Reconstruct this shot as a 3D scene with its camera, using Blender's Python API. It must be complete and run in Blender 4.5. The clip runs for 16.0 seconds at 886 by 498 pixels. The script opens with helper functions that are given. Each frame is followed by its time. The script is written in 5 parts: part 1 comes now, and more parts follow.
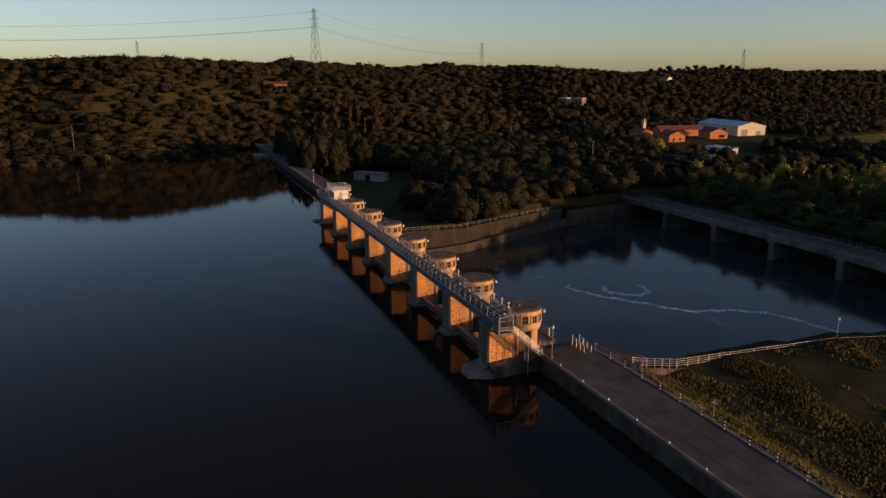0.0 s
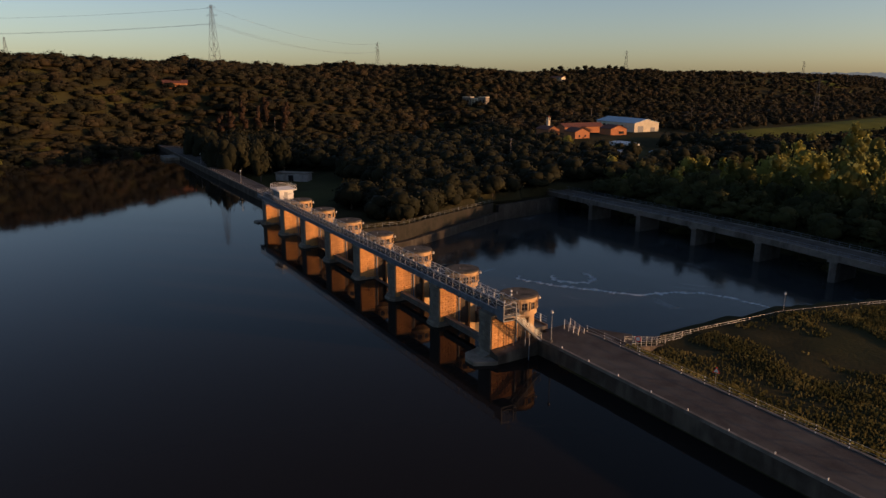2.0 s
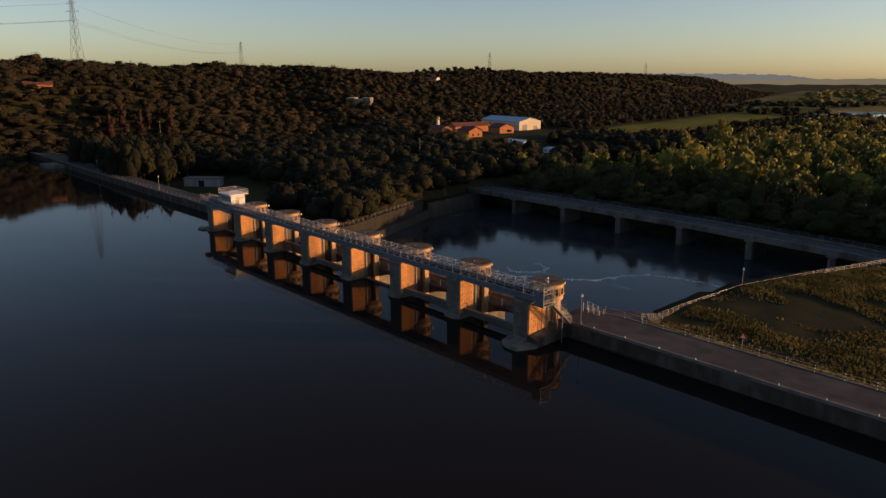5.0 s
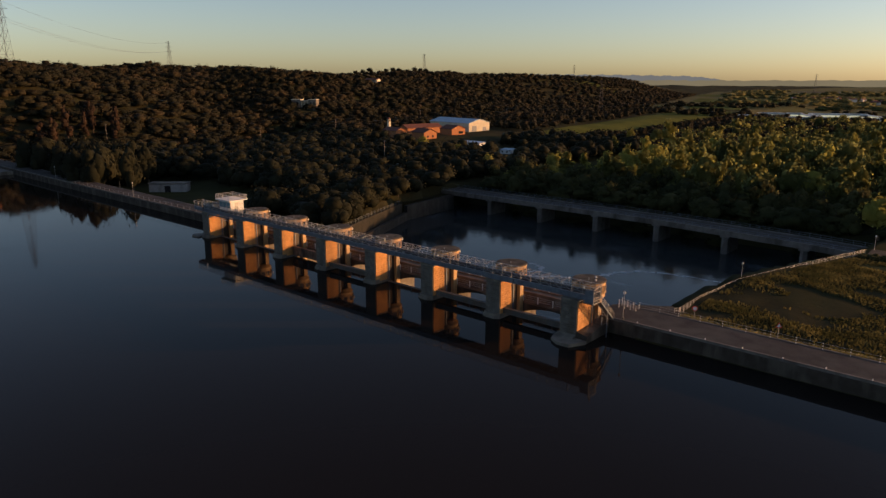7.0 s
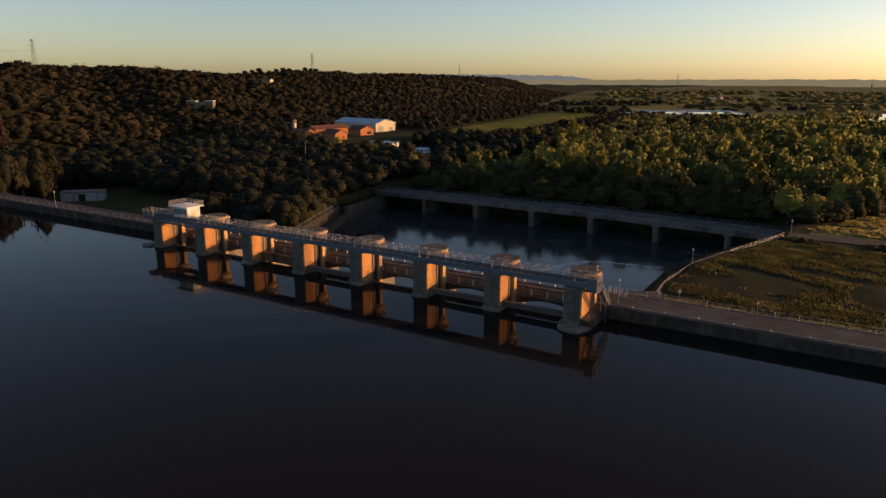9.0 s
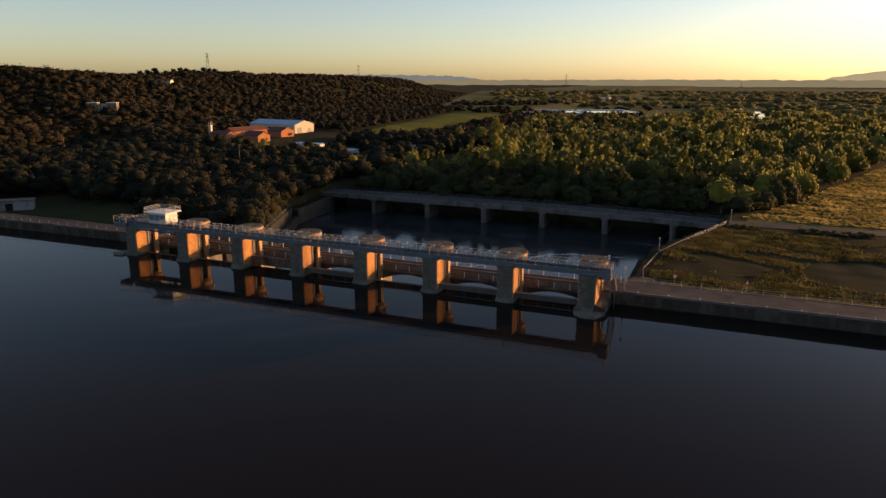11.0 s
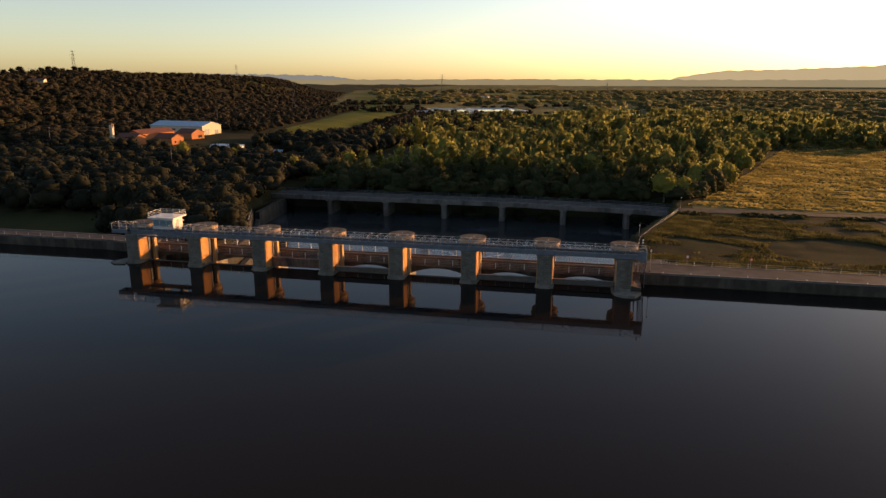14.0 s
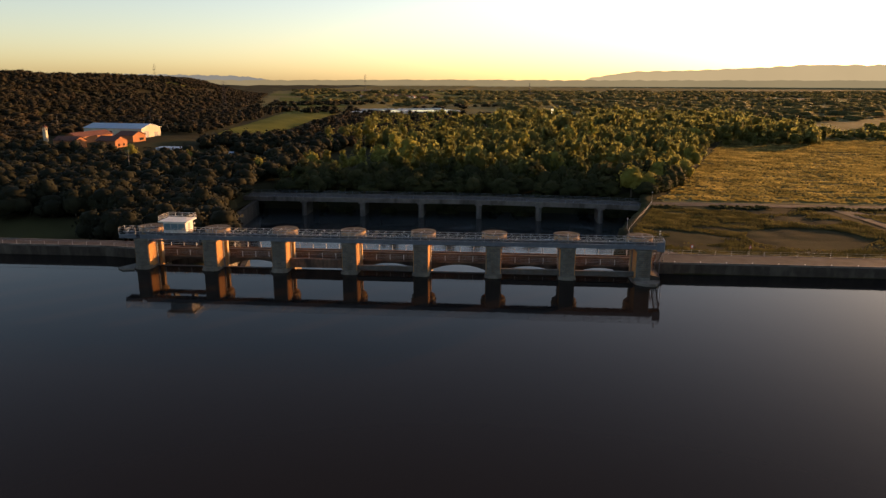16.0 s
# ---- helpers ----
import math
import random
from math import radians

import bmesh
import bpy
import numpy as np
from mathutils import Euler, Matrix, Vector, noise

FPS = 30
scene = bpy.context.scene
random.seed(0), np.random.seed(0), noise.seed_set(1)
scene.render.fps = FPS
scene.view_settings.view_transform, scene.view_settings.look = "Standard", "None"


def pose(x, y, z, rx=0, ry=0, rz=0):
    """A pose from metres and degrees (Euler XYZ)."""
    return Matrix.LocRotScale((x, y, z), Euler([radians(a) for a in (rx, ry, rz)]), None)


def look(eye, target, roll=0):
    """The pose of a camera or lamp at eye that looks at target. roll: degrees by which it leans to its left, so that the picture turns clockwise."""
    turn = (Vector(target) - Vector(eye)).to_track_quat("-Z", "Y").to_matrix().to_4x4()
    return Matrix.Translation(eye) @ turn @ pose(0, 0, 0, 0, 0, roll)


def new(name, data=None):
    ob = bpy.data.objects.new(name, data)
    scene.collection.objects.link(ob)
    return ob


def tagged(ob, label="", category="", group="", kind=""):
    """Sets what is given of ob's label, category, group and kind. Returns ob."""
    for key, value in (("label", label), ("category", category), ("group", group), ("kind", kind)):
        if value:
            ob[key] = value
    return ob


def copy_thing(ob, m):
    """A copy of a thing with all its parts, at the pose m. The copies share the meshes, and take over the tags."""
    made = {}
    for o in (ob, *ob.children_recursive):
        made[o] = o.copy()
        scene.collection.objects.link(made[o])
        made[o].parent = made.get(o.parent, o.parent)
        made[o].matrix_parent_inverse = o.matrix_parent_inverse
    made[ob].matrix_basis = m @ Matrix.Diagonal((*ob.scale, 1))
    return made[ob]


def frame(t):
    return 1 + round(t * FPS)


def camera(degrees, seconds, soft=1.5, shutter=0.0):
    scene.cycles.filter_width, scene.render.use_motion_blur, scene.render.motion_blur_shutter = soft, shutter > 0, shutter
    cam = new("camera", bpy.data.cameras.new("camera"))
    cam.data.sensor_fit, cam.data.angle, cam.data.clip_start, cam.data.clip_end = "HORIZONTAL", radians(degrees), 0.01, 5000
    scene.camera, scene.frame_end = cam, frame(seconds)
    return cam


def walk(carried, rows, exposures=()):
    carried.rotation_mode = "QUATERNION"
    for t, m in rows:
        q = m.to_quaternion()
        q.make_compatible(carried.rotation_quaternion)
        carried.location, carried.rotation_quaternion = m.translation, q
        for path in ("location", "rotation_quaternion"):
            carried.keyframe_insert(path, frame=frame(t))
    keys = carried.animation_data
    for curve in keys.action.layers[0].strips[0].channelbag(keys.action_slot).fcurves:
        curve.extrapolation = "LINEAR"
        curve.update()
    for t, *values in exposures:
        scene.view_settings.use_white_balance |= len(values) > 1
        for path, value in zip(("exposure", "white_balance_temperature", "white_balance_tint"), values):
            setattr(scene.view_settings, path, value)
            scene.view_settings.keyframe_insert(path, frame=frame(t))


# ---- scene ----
cam = camera(65.0, 16.0, soft=1.4)
PATH = [
    (0, (184.2, -38.4, 38.2), (182.395, -37.682, 37.723), 0.0),
    (0.5, (183.29, -41.817, 38.112), (181.523, -41.011, 37.636), 0.0),
    (1, (182.227, -45.305, 37.98), (180.493, -44.429, 37.503), 0.0),
    (1.5, (181.163, -48.877, 37.856), (179.459, -47.945, 37.379), 0.1),
    (2, (179.884, -52.412, 37.695), (178.215, -51.418, 37.218), 0.1),
    (2.5, (178.385, -55.975, 37.549), (176.765, -54.903, 37.073), 0.1),
    (3, (176.675, -59.554, 37.405), (175.108, -58.406, 36.929), 0.1),
    (3.5, (174.67, -63.398, 37.328), (173.162, -62.174, 36.852), 0.1),
    (4, (172.647, -67.068, 37.327), (171.171, -65.804, 36.851), 0.1),
    (6.5, (160.036, -85.751, 38.444), (158.7, -84.339, 37.971), 0.1),
    (7, (156.972, -89.471, 38.686), (155.691, -88.01, 38.213), 0.2),
    (7.5, (153.903, -92.923, 38.838), (152.688, -91.406, 38.366), 0.1),
    (8, (150.475, -96.548, 38.988), (149.324, -94.982, 38.516), 0.1),
    (8.5, (146.847, -100.16, 39.074), (145.763, -98.547, 38.601), 0.1),
    (9, (143.107, -103.66, 39.11), (142.094, -102.002, 38.637), 0.1),
    (11.5, (121.516, -120.179, 39.488), (120.836, -118.359, 39.015), 0.1),
    (12, (116.84, -122.909, 39.51), (116.223, -121.067, 39.036), 0.1),
    (12.5, (112.071, -125.487, 39.464), (111.517, -123.624, 38.991), 0.1),
    (13, (107.254, -127.895, 39.471), (106.756, -126.017, 38.999), 0.1),
    (13.5, (102.313, -130.139, 39.483), (101.869, -128.247, 39.01), 0.1),
    (14, (97.3, -132.189, 39.477), (96.903, -130.286, 39.004), 0.1),
    (14.5, (92.164, -133.973, 39.434), (91.815, -132.062, 38.962), 0.1),
    (15, (87.368, -135.579, 39.405), (87.075, -133.658, 38.933), 0.1),
    (15.5, (82.128, -137.14, 39.382), (81.897, -135.21, 38.909), 0.1),
    (16, (76.834, -138.514, 39.392), (76.663, -136.578, 38.921), 0.1),
]
EXPOSURES = [(0, 1.0, 6250, 20), (4, 1.1, 6350, 20), (9, 1.35, 6600, 20), (12.5, 1.65, 6950, 20), (16, 1.85, 7350, 20)]
walk(cam, [(t, look(eye, target, roll)) for t, eye, target, roll in PATH], EXPOSURES)

# ---- light ----
SUN_AZ, SUN_EL = 46.0, 7.0          # degrees from +y towards +x, and above the horizon
world = bpy.data.worlds.new("evening_sky")
scene.world = world
world.use_nodes = True
wn = world.node_tree.nodes
sky = wn.new("ShaderNodeTexSky")
sky.sky_type, sky.sun_disc = "NISHITA", False
sky.sun_elevation, sky.sun_rotation = radians(SUN_EL), radians(SUN_AZ)
sky.altitude, sky.air_density, sky.dust_density, sky.ozone_density = 100, 0.8, 0.95, 1.2
wn["Background"].inputs[1].default_value = 0.073
world.node_tree.links.new(sky.outputs[0], wn["Background"].inputs[0])
sun = new("sun", bpy.data.lights.new("sun", "SUN"))
sun.data.energy, sun.data.angle, sun.data.color = 2.8, radians(0.6), (1.0, 0.53, 0.21)
_to = Vector((math.sin(radians(SUN_AZ)) * math.cos(radians(SUN_EL)), math.cos(radians(SUN_AZ)) * math.cos(radians(SUN_EL)), math.sin(radians(SUN_EL))))
sun.matrix_world = look((60, 60, 150), Vector((60, 60, 150)) - _to)


# ---- materials ----
def material(name, low, high, rough=0.85, size=1.0, fine=0.08, bump=0.3, metal=0.0, stain=None, stain_size=4.0, spread=0.0, depth=0.05, spec=0.2):
    """A surface with two scales of variation: patches of `size` metres and grain of `fine` metres, with stains if named."""
    m = bpy.data.materials.new(name)
    m.use_nodes = True
    nt, n, link = m.node_tree, m.node_tree.nodes, m.node_tree.links.new
    bs = n["Principled BSDF"]
    geo = n.new("ShaderNodeNewGeometry")
    big, small = n.new("ShaderNodeTexNoise"), n.new("ShaderNodeTexNoise")
    for tex, s, d in ((big, size, 4), (small, fine, 3)):
        tex.inputs["Scale"].default_value, tex.inputs["Detail"].default_value = 1.0 / s, d
        link(geo.outputs["Position"], tex.inputs["Vector"])
    mixf = n.new("ShaderNodeMath")
    mixf.operation = "MULTIPLY_ADD"
    mixf.inputs[1].default_value = 0.35
    link(small.outputs["Fac"], mixf.inputs[0])
    sc = n.new("ShaderNodeMath")
    sc.operation = "MULTIPLY"
    sc.inputs[1].default_value = 0.65
    link(big.outputs["Fac"], sc.inputs[0])
    link(sc.outputs[0], mixf.inputs[2])
    ramp = n.new("ShaderNodeValToRGB")
    ramp.color_ramp.elements[0].position, ramp.color_ramp.elements[1].position = 0.32, 0.68
    ramp.color_ramp.elements[0].color, ramp.color_ramp.elements[1].color = (*low, 1), (*high, 1)
    link(mixf.outputs[0], ramp.inputs[0])
    colour = ramp.outputs[0]
    if stain:
        st, sr, mx = n.new("ShaderNodeTexNoise"), n.new("ShaderNodeValToRGB"), n.new("ShaderNodeMixRGB")
        mp = n.new("ShaderNodeMapping")
        mp.inputs["Scale"].default_value = (1, 1, 0.25)
        link(geo.outputs["Position"], mp.inputs[0])
        link(mp.outputs[0], st.inputs["Vector"])
        st.inputs["Scale"].default_value, st.inputs["Detail"].default_value = 1.0 / stain_size, 6
        sr.color_ramp.elements[0].position, sr.color_ramp.elements[1].position = 0.48, 0.66
        link(st.outputs["Fac"], sr.inputs[0])
        link(sr.outputs[0], mx.inputs[0])
        link(colour, mx.inputs[1])
        mx.inputs[2].default_value = (*stain, 1)
        colour = mx.outputs[0]
    if spread:
        oi, hs, mr = n.new("ShaderNodeObjectInfo"), n.new("ShaderNodeHueSaturation"), n.new("ShaderNodeMapRange")
        mr.inputs["To Min"].default_value, mr.inputs["To Max"].default_value = 1 - spread, 1 + spread
        link(oi.outputs["Random"], mr.inputs["Value"])
        link(mr.outputs[0], hs.inputs["Value"])
        link(colour, hs.inputs["Color"])
        colour = hs.outputs[0]
    link(colour, bs.inputs["Base Color"])
    bs.inputs["Roughness"].default_value, bs.inputs["Metallic"].default_value = rough, metal
    bs.inputs["Specular IOR Level"].default_value = spec
    if bump:
        b = n.new("ShaderNodeBump")
        b.inputs["Strength"].default_value, b.inputs["Distance"].default_value = bump, depth
        link(mixf.outputs[0], b.inputs["Height"])
        link(b.outputs[0], bs.inputs["Normal"])
    return m


def leaf_material(name, low, mid, high, patch=9.0, glow=0.25):
    m = bpy.data.materials.new(name)
    m.use_nodes = True
    n, link = m.node_tree.nodes, m.node_tree.links.new
    bs = n["Principled BSDF"]
    geo, tex, ramp, add = n.new("ShaderNodeNewGeometry"), n.new("ShaderNodeTexNoise"), n.new("ShaderNodeValToRGB"), n.new("ShaderNodeMath")
    tex.inputs["Scale"].default_value, tex.inputs["Detail"].default_value = 1.0 / patch, 2
    link(geo.outputs["Position"], tex.inputs["Vector"])
    add.operation = "MULTIPLY_ADD"
    add.inputs[1].default_value = 0.1
    link(geo.outputs["Random Per Island"], add.inputs[0])
    sub = n.new("ShaderNodeMath")
    sub.operation, sub.inputs[1].default_value = "SUBTRACT", 0.05
    link(tex.outputs["Fac"], sub.inputs[0])
    link(sub.outputs[0], add.inputs[2])
    el = ramp.color_ramp.elements
    el[0].position, el[1].position = 0.3, 0.72
    el[0].color, el[1].color = (*low, 1), (*high, 1)
    e = el.new(0.5)
    e.color = (*mid, 1)
    link(add.outputs[0], ramp.inputs[0])
    link(ramp.outputs[0], bs.inputs["Base Color"])
    bs.inputs["Roughness"].default_value = 0.75
    bs.inputs["Specular IOR Level"].default_value = 0.06
    tr, ms = n.new("ShaderNodeBsdfTranslucent"), n.new("ShaderNodeMixShader")
    ms.inputs[0].default_value = glow
    link(ramp.outputs[0], tr.inputs["Color"])
    link(bs.outputs[0], ms.inputs[1])
    link(tr.outputs[0], ms.inputs[2])
    link(ms.outputs[0], n["Material Output"].inputs["Surface"])
    return m


def water_material(name, deep, ripple, strength, foam=False, ior=1.15):
    m = bpy.data.materials.new(name)
    m.use_nodes = True
    n, link = m.node_tree.nodes, m.node_tree.links.new
    bs = n["Principled BSDF"]
    bs.inputs["Base Color"].default_value = (*deep, 1)
    bs.inputs["Roughness"].default_value = 0.03
    bs.inputs["IOR"].default_value = ior
    bs.inputs["Specular Tint"].default_value = (1.0, 0.6, 0.36, 1)
    geo, t1, t2, mx, b = n.new("ShaderNodeNewGeometry"), n.new("ShaderNodeTexNoise"), n.new("ShaderNodeTexNoise"), n.new("ShaderNodeMath"), n.new("ShaderNodeBump")
    for tex, s in ((t1, ripple), (t2, ripple * 9)):
        tex.inputs["Scale"].default_value, tex.inputs["Detail"].default_value = 1.0 / s, 3
        link(geo.outputs["Position"], tex.inputs["Vector"])
    mx.operation, mx.inputs[1].default_value = "MULTIPLY_ADD", 2.6
    link(t2.outputs["Fac"], mx.inputs[0])
    link(t1.outputs["Fac"], mx.inputs[2])
    b.inputs["Strength"].default_value, b.inputs["Distance"].default_value = strength, 0.02
    link(mx.outputs[0], b.inputs["Height"])
    link(b.outputs[0], bs.inputs["Normal"])
    if foam:
        w, r, mc = n.new("ShaderNodeTexNoise"), n.new("ShaderNodeValToRGB"), n.new("ShaderNodeMixRGB")
        w.inputs["Scale"].default_value, w.inputs["Detail"].default_value, w.inputs["Distortion"].default_value = 0.03, 5, 3.0
        link(geo.outputs["Position"], w.inputs["Vector"])
        r.color_ramp.elements[0].position, r.color_ramp.elements[1].position = 0.62, 0.85
        link(w.outputs["Fac"], r.inputs[0])
        link(r.outputs[0], mc.inputs[0])
        mc.inputs[1].default_value, mc.inputs[2].default_value = (*deep, 1), (0.15, 0.17, 0.18, 1)
        link(mc.outputs[0], bs.inputs["Base Color"])
    return m


CONCRETE = material("weathered_concrete", (0.11, 0.097, 0.083), (0.22, 0.195, 0.16), size=1.6, fine=0.12, stain=(0.10, 0.085, 0.07), stain_size=2.5)
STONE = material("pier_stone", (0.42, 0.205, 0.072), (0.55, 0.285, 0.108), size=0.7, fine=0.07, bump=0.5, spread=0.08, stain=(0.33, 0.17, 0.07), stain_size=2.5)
# pier fronts: weathered grey, with their shade put into the colour too
GREYSTONE = material("weathered_shaded_stone", (0.09, 0.083, 0.072), (0.155, 0.14, 0.12), size=0.7, fine=0.07, bump=0.5, spread=0.14, stain=(0.09, 0.078, 0.065), stain_size=2.0)
MORTAR = material("mortar", (0.28, 0.165, 0.075), (0.36, 0.215, 0.105), size=0.5, fine=0.05)
PLASTER = material("ochre_plaster", (0.42, 0.265, 0.125), (0.54, 0.355, 0.18), size=1.2, fine=0.08, stain=(0.22, 0.17, 0.12), stain_size=1.5)
ROOFING = material("roof_felt", (0.075, 0.063, 0.05), (0.135, 0.112, 0.088), spec=0.05, stain=(0.05, 0.045, 0.035), stain_size=1.2, size=1.5, fine=0.1)
STEEL = material("painted_grey_steel", (0.075, 0.09, 0.115), (0.13, 0.15, 0.18), rough=0.55, metal=0.15, size=0.8, fine=0.05, bump=0.1, spec=0.5)
GRATE = material("dark_steel_grating", (0.022, 0.022, 0.024), (0.05, 0.05, 0.052), rough=0.7, metal=0.1, size=0.6, fine=0.05, bump=0.1, spec=0.2)
GALV = material("galvanised_rail", (0.24, 0.245, 0.25), (0.38, 0.385, 0.39), rough=0.42, metal=0.5, size=0.5, fine=0.04, bump=0.05, spec=0.5)
WHITE = material("white_paint", (0.52, 0.51, 0.48), (0.70, 0.69, 0.66), rough=0.6, size=1.5, fine=0.08, bump=0.1)
RUST = material("rusty_gate_steel", (0.10, 0.06, 0.045), (0.22, 0.13, 0.09), rough=0.7, metal=0.2, size=0.9, fine=0.06, stain=(0.05, 0.035, 0.03), stain_size=1.5)
DECK = material("brown_deck_concrete", (0.115, 0.078, 0.055), (0.20, 0.135, 0.098), size=1.5, fine=0.1, stain=(0.09, 0.06, 0.045), stain_size=2.0)
ASPHALT = material("worn_asphalt", (0.04, 0.035, 0.032), (0.085, 0.074, 0.067), rough=0.9, spec=0.08, size=3.0, fine=0.12, stain=(0.085, 0.077, 0.068), stain_size=5.0)
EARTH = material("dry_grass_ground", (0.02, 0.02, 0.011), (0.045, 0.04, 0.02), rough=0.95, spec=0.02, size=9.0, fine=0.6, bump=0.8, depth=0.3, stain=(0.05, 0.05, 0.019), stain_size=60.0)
# paler than EARTH: distance haze and glare put into the plain's colour
MEADOW = material("hazed_meadow_plain", (0.085, 0.078, 0.032), (0.16, 0.138, 0.058), rough=0.95, spec=0.02, size=60.0, fine=3.0, bump=0.5, depth=0.3, stain=(0.08, 0.09, 0.032), stain_size=240.0)
GLASS = material("dark_window_glass", (0.015, 0.015, 0.018), (0.03, 0.03, 0.035), rough=0.08, size=1.0, fine=0.2, bump=0.0, spec=0.6)
BLUEGLASS = material("blue_tinted_glass", (0.07, 0.13, 0.16), (0.11, 0.18, 0.21), rough=0.12, size=1.0, fine=0.2, bump=0.0, spec=0.8)
WATER = water_material("reservoir_water", (0.011, 0.009, 0.008), 0.6, 0.16)
POOL = water_material("river_water", (0.022, 0.026, 0.028), 0.5, 0.6, foam=True, ior=1.21)
FOAM = material("river_foam", (0.36, 0.38, 0.39), (0.5, 0.52, 0.53), rough=0.7, size=0.9, fine=0.15, bump=0.2)
BASIN = water_material("bright_basin_water", (0.05, 0.052, 0.05), 0.8, 0.2, ior=1.33)
BARK = material("bark", (0.06, 0.045, 0.03), (0.13, 0.10, 0.07), size=0.6, fine=0.05, bump=0.6)
# OAK and SCRUB near black: shade of wood and hillside put into leaf colour
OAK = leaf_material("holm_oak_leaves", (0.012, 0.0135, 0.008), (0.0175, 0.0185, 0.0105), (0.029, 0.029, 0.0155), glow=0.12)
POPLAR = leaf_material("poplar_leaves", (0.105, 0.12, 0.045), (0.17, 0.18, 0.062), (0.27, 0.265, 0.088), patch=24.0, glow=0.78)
# dark copy of POPLAR: the front row's shade put into leaf colour
SHADELEAF = leaf_material("shaded_olive_leaves", (0.038, 0.044, 0.02), (0.06, 0.065, 0.028), (0.10, 0.098, 0.04), patch=12.0, glow=0.5)
# tree belts on the plain, haze painted into their pale leaves
PLAINWOOD = leaf_material("hazed_olive_leaves", (0.10, 0.105, 0.045), (0.16, 0.155, 0.065), (0.25, 0.23, 0.10), patch=120.0, glow=0.6)
WILLOW = leaf_material("golden_willow_leaves", (0.15, 0.155, 0.04), (0.26, 0.25, 0.06), (0.38, 0.34, 0.085), patch=8.0, glow=0.6)
RUSSET = leaf_material("russet_twigs", (0.026, 0.017, 0.012), (0.04, 0.026, 0.018), (0.06, 0.038, 0.026), patch=6.0, glow=0.3)
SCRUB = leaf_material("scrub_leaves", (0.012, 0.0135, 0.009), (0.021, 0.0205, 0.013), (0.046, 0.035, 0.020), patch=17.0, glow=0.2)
GRASS = leaf_material("dry_olive_grass", (0.032, 0.035, 0.014), (0.06, 0.058, 0.023), (0.125, 0.11, 0.043), patch=5.0, glow=0.55)
VERGE = leaf_material("straw_verge_grass", (0.08, 0.078, 0.03), (0.14, 0.13, 0.05), (0.24, 0.205, 0.085), patch=5.0, glow=0.5)
# dry grass brighter than GRASS, the low sun's glare put into its colour
FIELDGRASS = leaf_material("golden_sunlit_grass", (0.085, 0.077, 0.028), (0.155, 0.133, 0.047), (0.27, 0.22, 0.08), patch=11.0, glow=0.6)
PYLON = material("dull_pylon_steel", (0.055, 0.055, 0.058), (0.09, 0.09, 0.095), rough=0.7, size=2.0, fine=0.2, bump=0.0)
POLE = material("grey_pole_wood", (0.14, 0.12, 0.10), (0.22, 0.19, 0.16), size=0.8, fine=0.06)
# damp embankment walls; also darkens the recessed gate slots and arches
DAMPSHADE = material("dark_damp_shaded_wall", (0.024, 0.019, 0.015), (0.06, 0.047, 0.037), size=1.4, fine=0.12, bump=0.6, stain=(0.105, 0.088, 0.07), stain_size=3.0)
TRACK = material("pale_dirt_track", (0.075, 0.063, 0.048), (0.13, 0.108, 0.083), rough=0.95, spec=0.03, size=2.5, fine=0.3, bump=0.5, depth=0.1)
GATE = material("grey_gate_steel", (0.06, 0.056, 0.052), (0.11, 0.104, 0.098), rough=0.6, metal=0.2, size=0.9, fine=0.06, stain=(0.09, 0.07, 0.055), stain_size=1.5)
FIELD = material("green_field", (0.055, 0.066, 0.014), (0.11, 0.115, 0.025), rough=0.95, spec=0.02, size=25.0, fine=1.0, bump=0.5, depth=0.2)
GREYWALL = material("dull_white_render", (0.24, 0.235, 0.225), (0.36, 0.35, 0.335), size=1.5, fine=0.1, stain=(0.19, 0.18, 0.17), stain_size=2.0)
BRICK = material("red_brick", (0.30, 0.12, 0.05), (0.40, 0.17, 0.075), size=1.0, fine=0.1)
STAINED = material("stained_pool_concrete", (0.10, 0.088, 0.077), (0.18, 0.16, 0.142), size=1.6, fine=0.12, stain=(0.065, 0.056, 0.048), stain_size=3.0)
# far pool walls: pale streaks, and tree shade put into the dark base colours
POOLWALL = material("streaked_shaded_pool_wall", (0.02, 0.018, 0.016), (0.045, 0.04, 0.034), size=1.4, fine=0.12, bump=0.6, stain=(0.06, 0.054, 0.047), stain_size=2.2)
DARKWALL = material("shaded_dark_wall", (0.012, 0.012, 0.009), (0.028, 0.026, 0.02), size=1.2, fine=0.12, bump=0.6, stain=(0.03, 0.027, 0.022), stain_size=2.0)
TILE = material("clay_roof_tile", (0.095, 0.04, 0.03), (0.16, 0.066, 0.046), size=1.2, fine=0.15)
SHEET = material("blue_white_sheet_roof", (0.26, 0.34, 0.43), (0.36, 0.44, 0.53), rough=0.45, metal=0.2, size=3.0, fine=0.2, bump=0.05)
CREAM = material("cream_render", (0.46, 0.41, 0.30), (0.60, 0.54, 0.42), size=2.0, fine=0.1)
RED = material("red_sign_enamel", (0.5, 0.03, 0.02), (0.62, 0.05, 0.03), rough=0.4, size=0.5, fine=0.05, bump=0.0)


